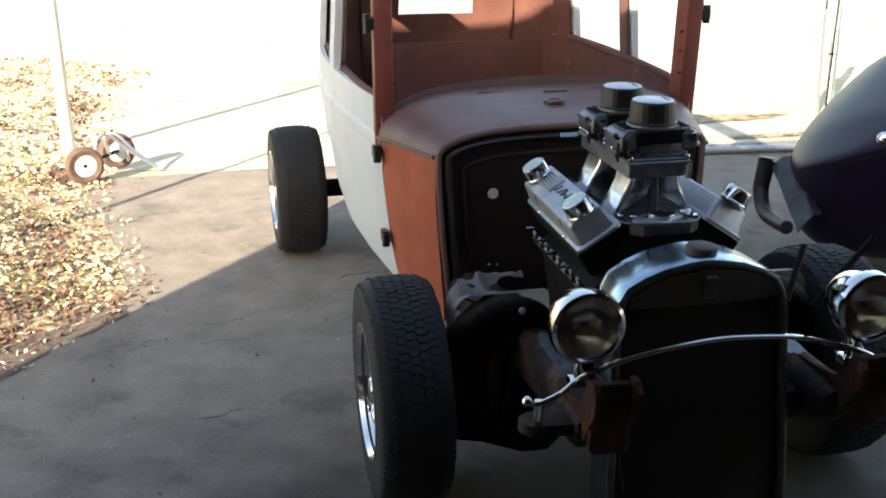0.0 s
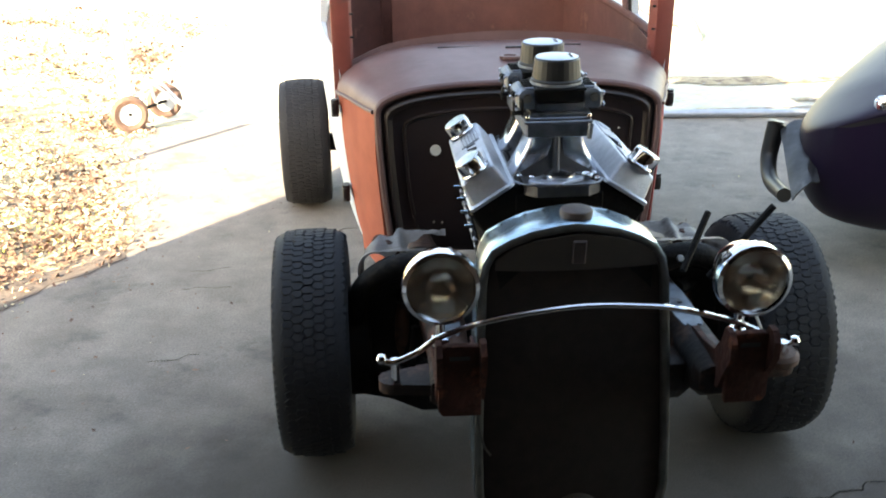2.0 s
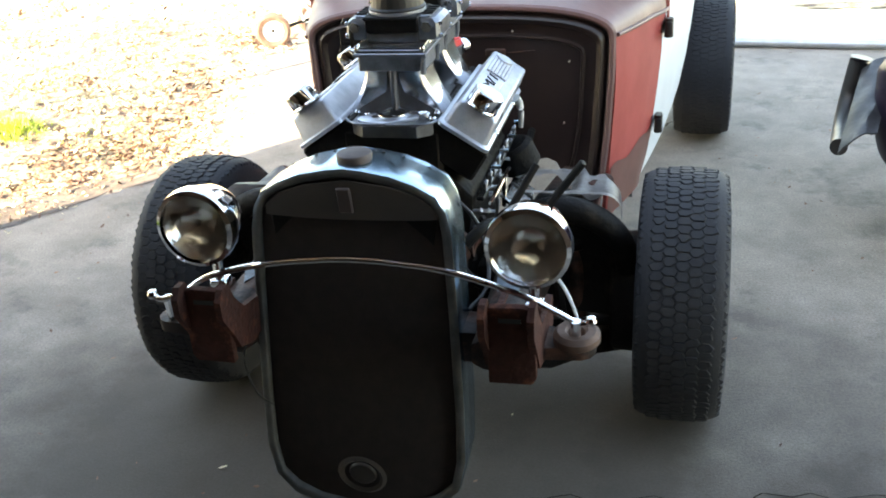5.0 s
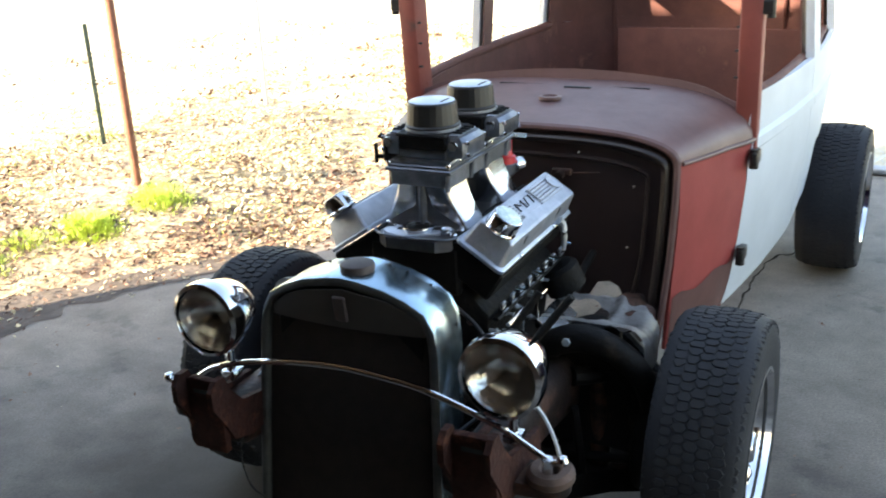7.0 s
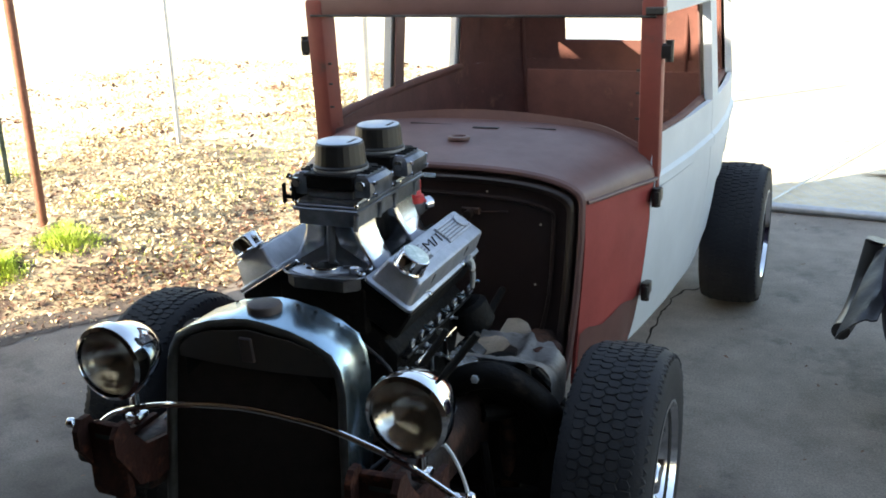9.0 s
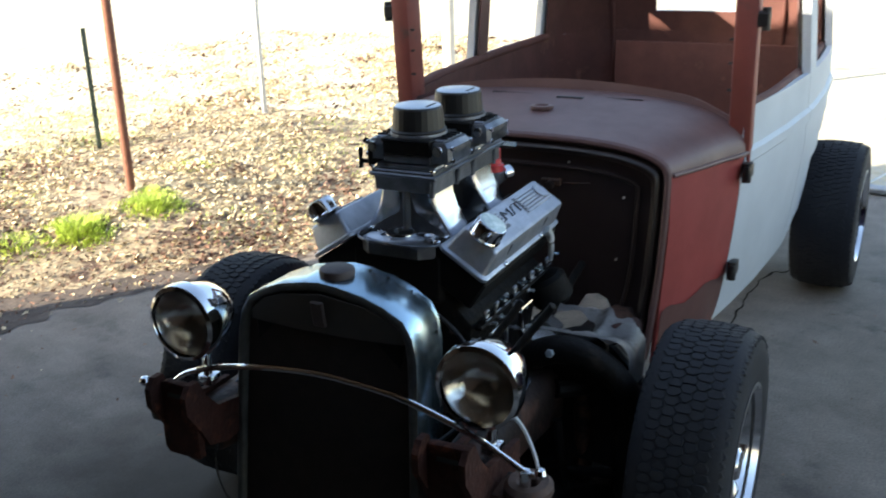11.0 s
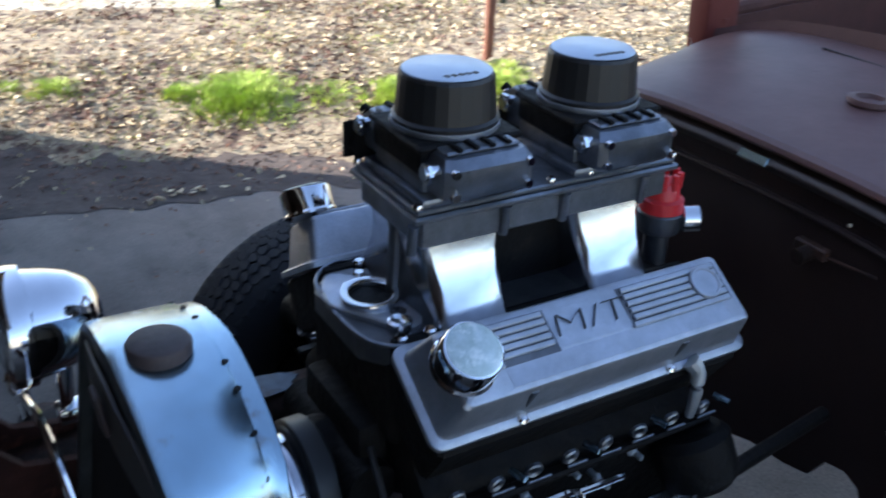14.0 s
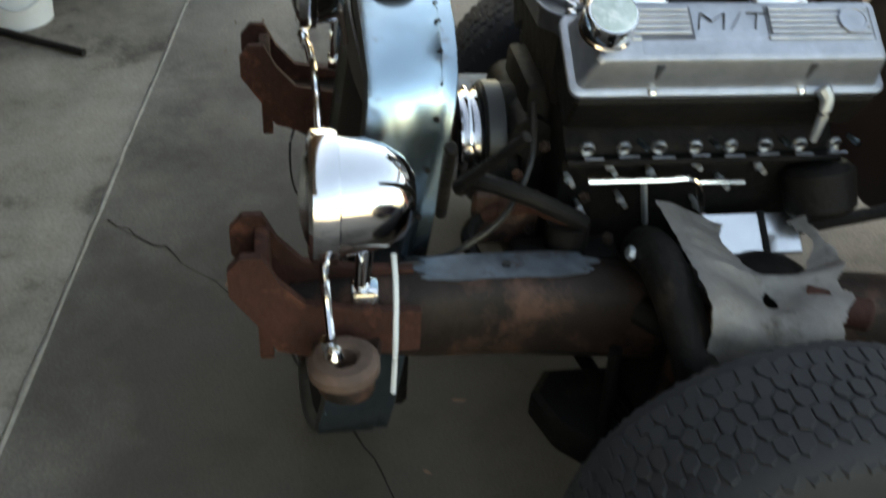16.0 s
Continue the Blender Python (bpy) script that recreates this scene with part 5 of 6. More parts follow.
    bm = sheet(lambda u, v: (s * (0.27 + 0.26 * u), -0.085 + 0.03 * u + 0.03 * math.sin(3.14 * v), 0.64 - 0.07 * u * u - (0.28 - 0.06 * u) * v), steps(0, 1, n=8), steps(0, 1, n=6), thick=0.008)
    part("tower_skirt", bm, M_GREASE, tw, "greasy black skirt under the tower")
    part("spring_seat", lathe([(0, 0), (0.04, 0.0), (0.062, -0.012), (0.072, -0.03), (0.072, -0.07)], 24, pose(s * 0.352, 0.1, 0.628)), M_GREASE, tw, "dark spring seat")
    part("upper_arm", join(tube([(s * 0.36, -0.1, 0.565), (s * 0.44, -0.02, 0.55), (s * 0.53, 0.055, 0.505)], 0.024, 10, 5), tube([(s * 0.36, 0.22, 0.565), (s * 0.44, 0.14, 0.55), (s * 0.53, 0.075, 0.505)], 0.024, 10, 5)), M_GREASE, tw, "black upper control arm")
    arm = [(0.26, -0.2), (0.3, -0.23), (0.36, -0.2), (0.45, -0.08), (0.56, 0.02), (0.59, 0.065), (0.56, 0.11), (0.42, 0.17), (0.3, 0.22), (0.26, 0.2)]
    lift = lambda pts, dz: [(s * x, y, 0.33 - 0.28 * (x - 0.26) + dz) for x, y in pts]
    bm = bmesh.new()
    rings = [[bm.verts.new(q) for q in lift([(0.42 + (x - 0.42) * k, y * k) for x, y in arm], dz)] for k, dz in ((0.94, -0.035), (1.0, -0.025), (1.0, 0.022), (0.95, 0.032))]
    for a, b in zip(rings, rings[1:]):
        for q in range(len(a)):
            bm.faces.new((a[q], a[(q + 1) % len(a)], b[(q + 1) % len(a)], b[q]))
    bm.faces.new(rings[0])
    bm.faces.new(rings[-1])
    part("lower_arm", bm, M_GREASE, tw, "greasy stamped lower control arm")
    part("sway_link", rod((s * 0.375, -0.13, 0.5), (s * 0.4, -0.13, 0.29), 0.011, 10), M_GREASE, tw)
    coil = [(s * 0.39 + 0.055 * math.cos(a), 0.06 + 0.055 * math.sin(a), 0.3 + 0.28 * a / 37.7) for a in [37.7 * q / 72 for q in range(73)]]
    part("coil_spring", tube(coil, 0.011, 8, 0), M_GREASE, tw, "greasy black coil spring")
    part("spindle", join(rod((s * 0.53, 0.065, 0.245), (s * 0.53, 0.065, 0.525), 0.028, 12), rod((s * 0.5, 0.065, 0.367), (s * 0.61, 0.065, 0.367), 0.16, 32, 0.164, 0.008)), M_GREASE, tw)
    part("shock", rod((s * 0.42, -0.06, 0.29), (s * 0.4, -0.02, 0.62), 0.024, 14), M_FRAME, tw)
    part("tie_rod", rod((s * 0.1, -0.14, 0.335), (s * 0.52, -0.06, 0.345), 0.013, 10), M_GREASE, rail)
part("front_crossmember", block(-0.34, 0.34, -0.05, 0.18, 0.28, 0.45, 0.03, 2), M_GREASE, car)
part("crossmember_front", block(-0.27, 0.27, -0.52, -0.42, 0.48, 0.56, 0.012, 2), M_FRAME, car)
part("steering_box", join(block(0.20, 0.27, -0.28, -0.10, 0.48, 0.60, 0.02, 2), rod((0.235, -0.19, 0.58), (0.235, -0.19, 0.645), 0.035, 18), rod((0.235, -0.1, 0.56), (0.22, 0.5, 0.66), 0.012, 10)), M_GREASE, car, "greasy steering box")
part("hose", tube([(0.14, -0.28, 0.62), (0.20, -0.34, 0.60), (0.24, -0.30, 0.55), (0.2, -0.2, 0.54), (0.24, -0.1, 0.57)], 0.012, 8), M_GREASE, car)
for p, q in (((0.358, -0.306, 0.868), (0.28, -0.38, 0.74)), ((0.472, -0.428, 0.922), (0.335, -0.41, 0.735))):
    part("support_rod", rod(p, q, 0.0085, 10, 0.0085, 0.002), M_GREASE, car, "loose black support rod")

# small fittings between radiator and engine
part("idler_bracket", join(block(0.16, 0.175, -0.33, -0.22, 0.56, 0.66, 0.006), rod((0.15, -0.27, 0.64), (0.2, -0.27, 0.64), 0.022, 16)), M_FRAME, car, "rusty brown idler bracket")
part("pitman_arm", tube([(0.235, -0.19, 0.64), (0.2, -0.24, 0.655), (0.17, -0.31, 0.62)], 0.016, 10, 5), M_RUST, car, "rusty pitman arm")
part("loose_wire", tube([(-0.25, -0.6, 0.56), (-0.255, -0.615, 0.5), (-0.24, -0.61, 0.42), (-0.22, -0.58, 0.37)], 0.0025, 6, 6), M_BLACK, car, "thin black hanging wire")
part("hose_clamp", lathe([(0.022, -0.006), (0.026, -0.004), (0.026, 0.004), (0.022, 0.006)], 18, axis((0.145, -0.285, 0.62), (0.6, -0.5, -0.1))), M_GALV, car)
for x, y, z in ((0.12, -0.25, 0.66), (0.2, -0.16, 0.665), (0.19, -0.24, 0.60), (0.255, -0.13, 0.625), (0.15, -0.22, 0.73)):
    part("hex_bolt", lathe([(0, 0.008), (0.005, 0.008), (0.0065, 0.006), (0.0065, 0.0), (0.01, 0.0), (0.01, -0.004)], 6, axis((x, y, z), (0.5, -0.5, 0.7))), M_FRAME, car)
part("cable", tube([(0.1, -0.23, 0.78), (0.19, -0.25, 0.72), (0.235, -0.3, 0.65), (0.25, -0.38, 0.60), (0.22, -0.44, 0.57)], 0.005, 8, 6), M_BLACK, car)
part("drain_hose", tube([(0.2, -0.36, 0.69), (0.235, -0.33, 0.72), (0.26, -0.25, 0.70), (0.25, -0.17, 0.65)], 0.014, 10, 6), M_GREASE, car)

# ---- plum car beside it ----
plum = empty("parked_car", (1.85, 1.77, 0), "dark plum vintage car with rounded nose and chrome dot", "car")
AX, SD = Vector((0.9, 0.436, 0)), Vector((-0.436, 0.9, 0))
NOSE = Vector((1.335, 1.07, 0))


def plum_body(lo, hi, n=40, m=20, grow=0.0):
    """A rounded nose that lies along AX; lo and hi bound the angle round it: 0 and pi at the two seams."""
    def fn(u, v):
        d = 4.1 * (u ** 1.7 if u < 0.7 else 0.5453 + 0.4547 * math.sin(1.5708 * (u - 0.7) / 0.3))
        k = (1 - (1 - min(1, d / 1.2)) ** 2) ** 0.5 * max(0.0, 1 - max(0, (d - 2.6) / 1.5) ** 2.6) ** 0.5
        a = lo + (hi - lo) * v
        c, sn = math.cos(a), math.sin(a)
        w = -(0.60 * k + grow) * math.copysign(abs(c) ** 0.8, c)
        mid = 0.66 - 0.42 * w * (1 - 0.4 * min(1, d)) + 0.05 * min(1, d)
        z = mid + ((0.13 * k + 0.30 * min(1, d / 1.0) * min(1, k * 1.6) + grow) if sn > 0 else (mid - 0.13 + 0.02 * min(1, d / 0.7)) * k ** 0.3 + grow) * math.copysign(abs(sn) ** 0.75, sn)
        p = NOSE + AX * d + SD * w
        return (p.x, p.y, z)
    return sheet(fn, [i / n for i in range(n + 1)], [i / m for i in range(m + 1)])


part("upper_shell", plum_body(0.02, math.pi), M_PLUM, plum, "glossy dark plum upper bodywork")
part("lower_shell", plum_body(-math.pi, -0.02), M_PLUM, plum, "dark plum lower nose")
part("seam", plum_body(-0.02, 0.02, 28, 1, -0.006), M_BLACK, plum)
part("chrome_dot", lathe([(0, 0.014), (0.018, 0.013), (0.027, 0.008), (0.029, 0.0)], 28, axis((1.392, 0.848, 0.809), (-0.75, -0.62, 0.35))), M_CHROME, plum, "round chrome dot lamp")
def pan(u, v):
    """A dented scoop from its lip under the nose up to the guard."""
    a = Vector((1.17 + 0.12 * u, 1.01 + 0.46 * u, 0.385 + 0.16 * u))
    return a + Vector((0.12 * v, 0.03 * v, 0.04 * math.sin(2.4 * v) + 0.04 * v * (1 - u) + 0.012 * noise.noise((u * 5, v * 4, 3))))


bm = sheet(pan, steps(0, 1, n=12), steps(0, 1, n=8), thick=0.006)
part("splash_pan", bm, M_PAN, plum, "dented blackened metal splash pan")
bm = tube([(1.295, 1.52, 0.575), (1.28, 1.515, 0.50), (1.26, 1.49, 0.41), (1.23, 1.37, 0.35), (1.19, 1.13, 0.365)], 0.03, 14, 6, radii=(0.042, 0.03))
part("bumper_guard", bm, M_BLACK, plum, "black bumper guard")
for at in [NOSE + AX * (d - 0.5) + SD * w + Vector((0, 0, 0.318)) for d in (1.15, 3.1) for w in (0.43, -0.43)]:
    part("tyre", lathe([(0.17, -0.09), (0.28, -0.1), (0.31, -0.07), (0.315, 0), (0.31, 0.07), (0.28, 0.1), (0.17, 0.09), (0.17, -0.09)], 40, axis(Vector(at) + AX * 0.5, SD)), M_RUBBER, plum)

# ---- garage behind the camera ----
# garage places: x along its front, y out of it
GM = Matrix.Translation((-2.43, -0.86, 0)) @ pose(0, 0, 0, 0, 0, -8.2)


def gpart(name, bm, material, label="", category="", parent=None):
    ob = part(name, put(bm, GM), material, parent, label)
    if not parent:
        tagged(ob, category=category, kind="structure")
    return ob


gpart("wall_left", block(-0.95, -0.65, -9, -0.42, 0, 2.45, 0), M_BRICK, "brick side wall of the garage", "wall")
# The right wall is unseen; it stands here to block light.
gpart("unseen_wall_right", block(4.9, 5.2, -9, -0.1, 0, 2.45, 0), M_BRICK, "brick side wall of the garage", "wall")
gpart("wall_back", block(-0.95, 5.2, -9.3, -9, 0, 2.45, 0), M_BRICK, "plain back wall of the garage", "wall")
gpart("wall_corner", block(-0.95, -0.365, -0.415, -0.16, 0, 2.45, 0), M_BRICK, "plain brick corner beside the pier", "wall")
gpart("wall_front", block(-0.12, 4.9, -0.42, -0.16, 2.2, 2.45, 0.004), M_PAINTW, "pale board over the garage opening", "wall")
# Ceiling and roof are unseen; height and eave are set for their shadow.
gpart("ceiling", block(-0.95, 5.3, -9.5, 0.24, 2.45, 2.5, 0), M_WOOD, "unseen dark boarded garage ceiling", "ceiling")
roof = gpart("garage_roof", stack([([(-1.09, 0.35), (5.4, 0.35), (5.4, -9.7), (-1.09, -9.7)], 2.505), ([(-1.09, 0.35), (5.4, 0.35), (5.4, -9.7), (-1.09, -9.7)], 2.58), ([(-1.07, -4.4), (5.4, -4.4), (5.4, -4.6), (-1.07, -4.6)], 3.8)], Matrix()), M_ROOF, "unseen brown shingle garage roof", "roof")
# Unseen block, placed to shade the drive's left part and the cabin.
hs = block(-4.47, -2.98, -9.5, -1.85, 0, 3.76, 0)
tagged(part("shadow_wall", hs, M_BRICK, label="unseen brick block that casts the drive's left shadow"), category="wall", kind="structure")
pier = gpart("pier", block(-0.36, -0.07, -0.415, 0.0, 0, 2.2, 0.002), M_MORTARDARK, "brick pier beside the garage opening", "pier")
bme = bmesh.new()
bmesh.ops.create_cube(bme, size=1, matrix=Matrix.Diagonal((0.198, 0.1, 0.062, 1)))
bmesh.ops.bevel(bme, geom=list(bme.edges), offset=0.004, segments=1, affect="EDGES")
brick_me = bpy.data.meshes.new("brick")
bme.to_mesh(brick_me)
bme.free()
brick_me.materials.append(M_BRICK)
for k in range(28):
    z = 0.038 + 0.075 * k
    off = 0.105 if k % 2 else 0.0
    for j in range(2):
        piece("brick", brick_me, GM @ pose(-0.175 - 0.21 * j + off * 0.5 - 0.02, -0.044, z), pier)
    for j in range(2):
        piece("brick", brick_me, GM @ pose(-0.112, -0.11 - 0.21 * j - off * 0.5, z, 0, 0, 90), pier)
gpart("jamb", block(-0.062, 0.0, -0.40, -0.12, 0, 2.2, 0.004), M_WOOD, "dark stained wooden door jamb", "jamb")
gpart("jamb_board", block(-0.062, -0.03, 0.01, 0.036, 0, 2.2, 0.003), M_PAINTW, "pale painted corner board", "trim")
tagged(part("downspout_foot", put(join(rod((0, 0, 0.042), (0.03, 0.06, 0.042), 0.036, 16, 0.036, 0.004), block(-0.035, 0.035, -0.04, 0.02, 0.002, 0.09, 0.012, 2)), GM @ pose(-0.02, 0.02, 0)), M_BLACK, label="black plastic downspout foot on concrete"), category="downspout")

# white bucket with a coil in it
bk = empty("bucket", (-1.985, -1.56, 0), "white plastic bucket with wire handle on garage floor", "bucket")
part("pail", lathe([(0, 0.004), (0.125, 0.002), (0.13, 0.006), (0.148, 0.29), (0.156, 0.295), (0.156, 0.308), (0.146, 0.31), (0.128, 0.03), (0, 0.02)], 36, pose(-1.985, -1.56, 0.003)), M_PLASTIC, bk)
part("rim_rib", lathe([(0.147, 0.252), (0.155, 0.254), (0.155, 0.264), (0.147, 0.266)], 36, pose(-1.985, -1.56, 0.003)), M_PLASTIC, bk)
part("handle", tube([(-1.985 + 0.157 * math.cos(a), -1.56 + 0.157 * math.sin(a) , 0.265 - 0.17 * math.sin((a + 0.9) / 2.6 * 3.14) * 1.0) for a in (-0.9, -0.45, 0.0, 0.4, 0.85, 1.3, 1.7)], 0.004, 6), M_GALV, bk, "wire handle")
coil = empty("disc", (-1.985, -1.56, 0.31), "pinkish tan disc with large holes resting in the bucket", "disc")
TRAY = pose(-1.985, -1.56, 0.372, 24, 20, 0)
part("ring", lathe([(0.118, -0.02), (0.142, -0.02), (0.148, 0), (0.142, 0.02), (0.118, 0.02), (0.114, 0), (0.118, -0.02)], 36, TRAY), M_CLAY, coil)
for k in range(6):
    part("web", put(block(0.03, 0.12, -0.009, 0.009, -0.018, 0.018, 0.004, 2), TRAY @ pose(0, 0, 0, 0, 0, 60 * k)), M_CLAY, coil)
    part("outer_web", put(block(-0.034, 0.034, -0.008, 0.008, -0.018, 0.018, 0.004, 2), TRAY @ pose(0, 0, 0, 0, 0, 60 * k + 30) @ pose(0.07, 0, 0, 0, 0, 90)), M_CLAY, coil)
part("hub", lathe([(0.014, -0.018), (0.038, -0.018), (0.04, 0), (0.038, 0.018), (0.014, 0.018), (0.014, -0.018)], 20, TRAY), M_CLAY, coil)
tagged(part("rod_on_floor", rod((-1.88, -1.62, 0.016), (-1.675, -1.28, 0.016), 0.013, 10), M_BLACK, label="black bar lying on the garage floor"), category="bar")
br = empty("brush", (-2.8, -1.45, 0), "white handled brush lying on the garage floor", "brush")
part("handle", rod((-2.68, -1.63, 0.02), (-2.8, -1.45, 0.022), 0.012, 8), M_PLASTIC, br)
part("head", put(block(-0.035, 0.035, -0.07, 0.07, 0.004, 0.045, 0.01, 2), pose(-2.84, -1.39, 0, 0, 0, 34)), M_PLASTIC, br)
tagged(part("yellow_crate", put(block(-0.2, 0.2, -0.16, 0.16, 0.003, 0.3, 0.01, 2), pose(-2.62, -1.75, 0, 0, 0, 8)), mat("dull yellow plastic", (0.42, 0.3, 0.07), (0.3, 0.2, 0.05), 0.6), label="dull yellow box on the garage floor"), category="box")

# ---- fence, gate, cart ----
for x, y, h, r, mt, lb in ((-3.0, 1.98, 2.2, 0.026, M_POSTO, "rust orange steel fence post in leaf litter"), (-4.0, 2.74, 0.84, 0.02, M_POSTG, "dark green steel fence post"),
                           (-4.7, 2.1, 1.4, 0.02, M_GALV, "grey steel fence post"), (-3.68, 4.2, 1.35, 0.022, M_GALV, "grey steel fence post"), (-4.55, 1.12, 1.35, 0.019, M_POSTG, "dark green steel fence post"),
                           (-2.33, 4.82, 2.5, 0.048, M_PAINTW, "tall pale painted post by the driveway")):
    p = empty("fence_post", (x, y, ground_z(x, y) - 0.02), lb, "post", "fence posts")
    z0 = ground_z(x, y) - 0.03
    if mt is M_POSTG:
        part("stake", join(block(x - 0.003, x + 0.003, y - r, y + r, z0, z0 + h, 0.001), block(x - r, x, y - 0.003, y + 0.003, z0, z0 + h, 0.001)), mt, p)
        for k in range(int((h - 0.3) / 0.06)):
            part("stud", block(x + 0.002, x + 0.012, y - 0.006, y + 0.006, z0 + 0.25 + 0.06 * k, z0 + 0.262 + 0.06 * k, 0.001), mt, p)
    else:
        part("stake", join(rod((x, y, z0), (x, y, z0 + h), r, 14), lathe([(r * 1.15, 0), (r * 1.2, 0.02), (r * 0.7, 0.045), (0, 0.05)], 14, pose(x, y, z0 + h))), mt, p)
        part("tie", lathe([(r, 0), (r + 0.004, 0.003), (r, 0.006)], 14, pose(x, y, z0 + 0.75 * h)), M_GALV, p)
gate = empty("chain_link_gate", (1.9, 4.3, 0), "galvanised chain-link gate panel lying on the ground", "gate")
part("rail", join(rod((0.72, 3.905, 0.03), (3.1, 3.67, 0.03), 0.027, 14)), M_GALV, gate, "galvanised pipe rail")
part("rail", rod((0.75, 3.93, 0.012), (1.62, 6.6, 0.012), 0.007, 8), M_GALV, gate)
verts, edges = [], []
wire = bmesh.new()
for k in range(20):
    t = k / 19
    a, b = Vector((0.77 + 2.25 * t, 3.93 - 0.22 * t, 0.012)), Vector((0.77 + 2.25 * t + 0.85, 4.85 - 0.22 * t, 0.012))
    c = Vector((0.77 + 2.25 * t - 0.5, 4.85 - 0.22 * t, 0.016))
    for q in (b, c):
        d = (q - a).normalized().cross(Vector((0, 0, 1))) * 0.0016
        wire.faces.new([wire.verts.new(v) for v in (a - d, a + d, q + d, q - d)])
        wire.faces.new([wire.verts.new(v + Vector((0, 0, 0.004))) for v in (a - d, a + d, q + d, q - d)])
w = part("wire_mesh", wire, M_GALV, gate, smooth=False)
w["kind"] = "stuff"
gp = empty("gate_posts", (3.95, 5.3, 0), "pair of galvanised gate posts with latch rods", "gate post")
part("post", rod((3.7, 4.98, -0.02), (3.67, 4.99, 0.85), 0.042, 16), M_GALV, gp)
part("post", rod((4.15, 5.46, -0.02), (4.13, 5.48, 0.95), 0.037, 16), M_GALV, gp)
for x in (3.81, 3.92):
    part("rod", rod((x, 5.15, -0.02), (x, 5.15, 0.93), 0.008, 8), M_GREASE, gp)
    part("latch", block(x - 0.04, x + 0.02, 5.14, 5.16, 0.45, 0.46, 0.002), M_GREASE, gp)
br = empty("fallen_branch", (2.62, 7.7, 0), "grey fallen branch lying on the far lawn", "branch")
part("limb", tube([(2.54, 9.4, 0.02), (2.59, 8.9, 0.05), (2.64, 8.1, 0.05), (2.71, 7.5, 0.06), (2.76, 7.35, 0.07)], 0.05, 10, 6, radii=(0.025, 0.075)), M_LIMB, br)
part("stump", tube([(2.74, 7.4, 0.06), (2.71, 7.1, 0.05), (2.64, 6.7, 0.03)], 0.06, 10, 6, radii=(0.09, 0.04)), M_LIMB, br)
cart = empty("wheel_cart", (-2.03, 4.01, 0), "small two-wheeled cart with pale wheels on the driveway edge", "cart")
for at, d in (((-2.09, 3.91, 0.122), (0.35, -0.93, 0)), ((-1.93, 4.28, 0.122), (0.35, -0.93, 0))):
    wm = axis(at, d)
    wh = part("wheel", lathe([(0.072, -0.02), (0.1, -0.028), (0.118, -0.02), (0.122, 0), (0.118, 0.02), (0.1, 0.028), (0.072, 0.02), (0.072, -0.02)], 32, wm), M_RING, cart, "grey rubber tyred wheel")
    part("disc", lathe([(0, 0.012), (0.02, 0.018), (0.074, 0.012), (0.074, -0.012), (0, -0.012)], 28, wm), M_PLASTIC, wh, "white wheel disc")
    part("hub", lathe([(0, 0.026), (0.009, 0.024), (0.012, 0.016)], 14, wm), M_GREASE, wh)
part("axle", rod((-2.09, 3.91, 0.122), (-1.93, 4.28, 0.122), 0.011, 10), M_GREASE, cart)
part("frame", tube([(-2.04, 4.02, 0.122), (-2.02, 4.06, 0.25), (-1.95, 4.1, 0.27), (-1.83, 4.14, 0.15), (-1.67, 4.18, 0.02)], 0.011, 8), M_GALV, cart, "bent wire frame")
part("frame", tube([(-1.97, 4.18, 0.122), (-1.98, 4.16, 0.25), (-1.91, 4.16, 0.26), (-1.81, 4.16, 0.15), (-1.67, 4.19, 0.02)], 0.011, 8), M_GALV, cart)

# cracks and joints in the concrete: thin open gaps, dark inside
cr = bmesh.new()


def crack(pts, w):
    P = spline([(x, y, 0.0025) for x, y in pts], 6)
    P = [p + Vector((0.03 * noise.noise((p.x * 15, p.y * 15, 1)), 0.03 * noise.noise((p.x * 15, p.y * 15, 5)), 0)) for p in P]
    for i, (a, b) in enumerate(zip(P, P[1:])):
        d = (b - a).normalized().cross(Vector((0, 0, 1)))
        k0, k1 = w * (0.3 + abs(noise.noise((a.x * 7, a.y * 7, 3)))), w * (0.3 + abs(noise.noise((b.x * 7, b.y * 7, 3))))
        cr.faces.new([cr.verts.new(v) for v in (a - d * k0, a + d * k0, b + d * k1, b - d * k1)])


for pts, w in (([(0.1, -0.5), (0.34, -0.41), (0.53, -0.39), (0.83, -0.35), (1.0, -0.305), (1.5, -0.22)], 0.0045), ([(-0.715, -1.1), (-0.54, -0.905), (-0.335, -0.74), (-0.1, -0.6), (0.1, -0.5)], 0.004),
               ([(-1.32, 0.63), (-1.25, 0.645), (-1.14, 0.66)], 0.004), ([(-1.3, 1.24), (-1.21, 1.27), (-1.11, 1.26)], 0.004), ([(-0.68, 1.88), (-0.56, 1.93), (-0.44, 1.92), (-0.24, 2.0)], 0.006),
               ([(-1.3, 1.44), (-1.13, 1.48)], 0.004), ([(-2.05, 4.22), (-1.5, 4.12), (-0.9, 4.0), (0.2, 3.94), (1.6, 3.8)], 0.012), ([(0.47, 1.48), (0.463, 1.74), (0.466, 1.96), (0.485, 2.2), (0.53, 2.35), (0.65, 2.46)], 0.009)):
    crack(pts, w)
ck = part("crack", cr, M_CRACK, label="dark cracks in the concrete", smooth=False)
tagged(ck, category="crack", kind="structure")

# ---- lawn litter ----
rng = random.Random(4)
pale_leaves, dark_leaves = ([], []), ([], [])


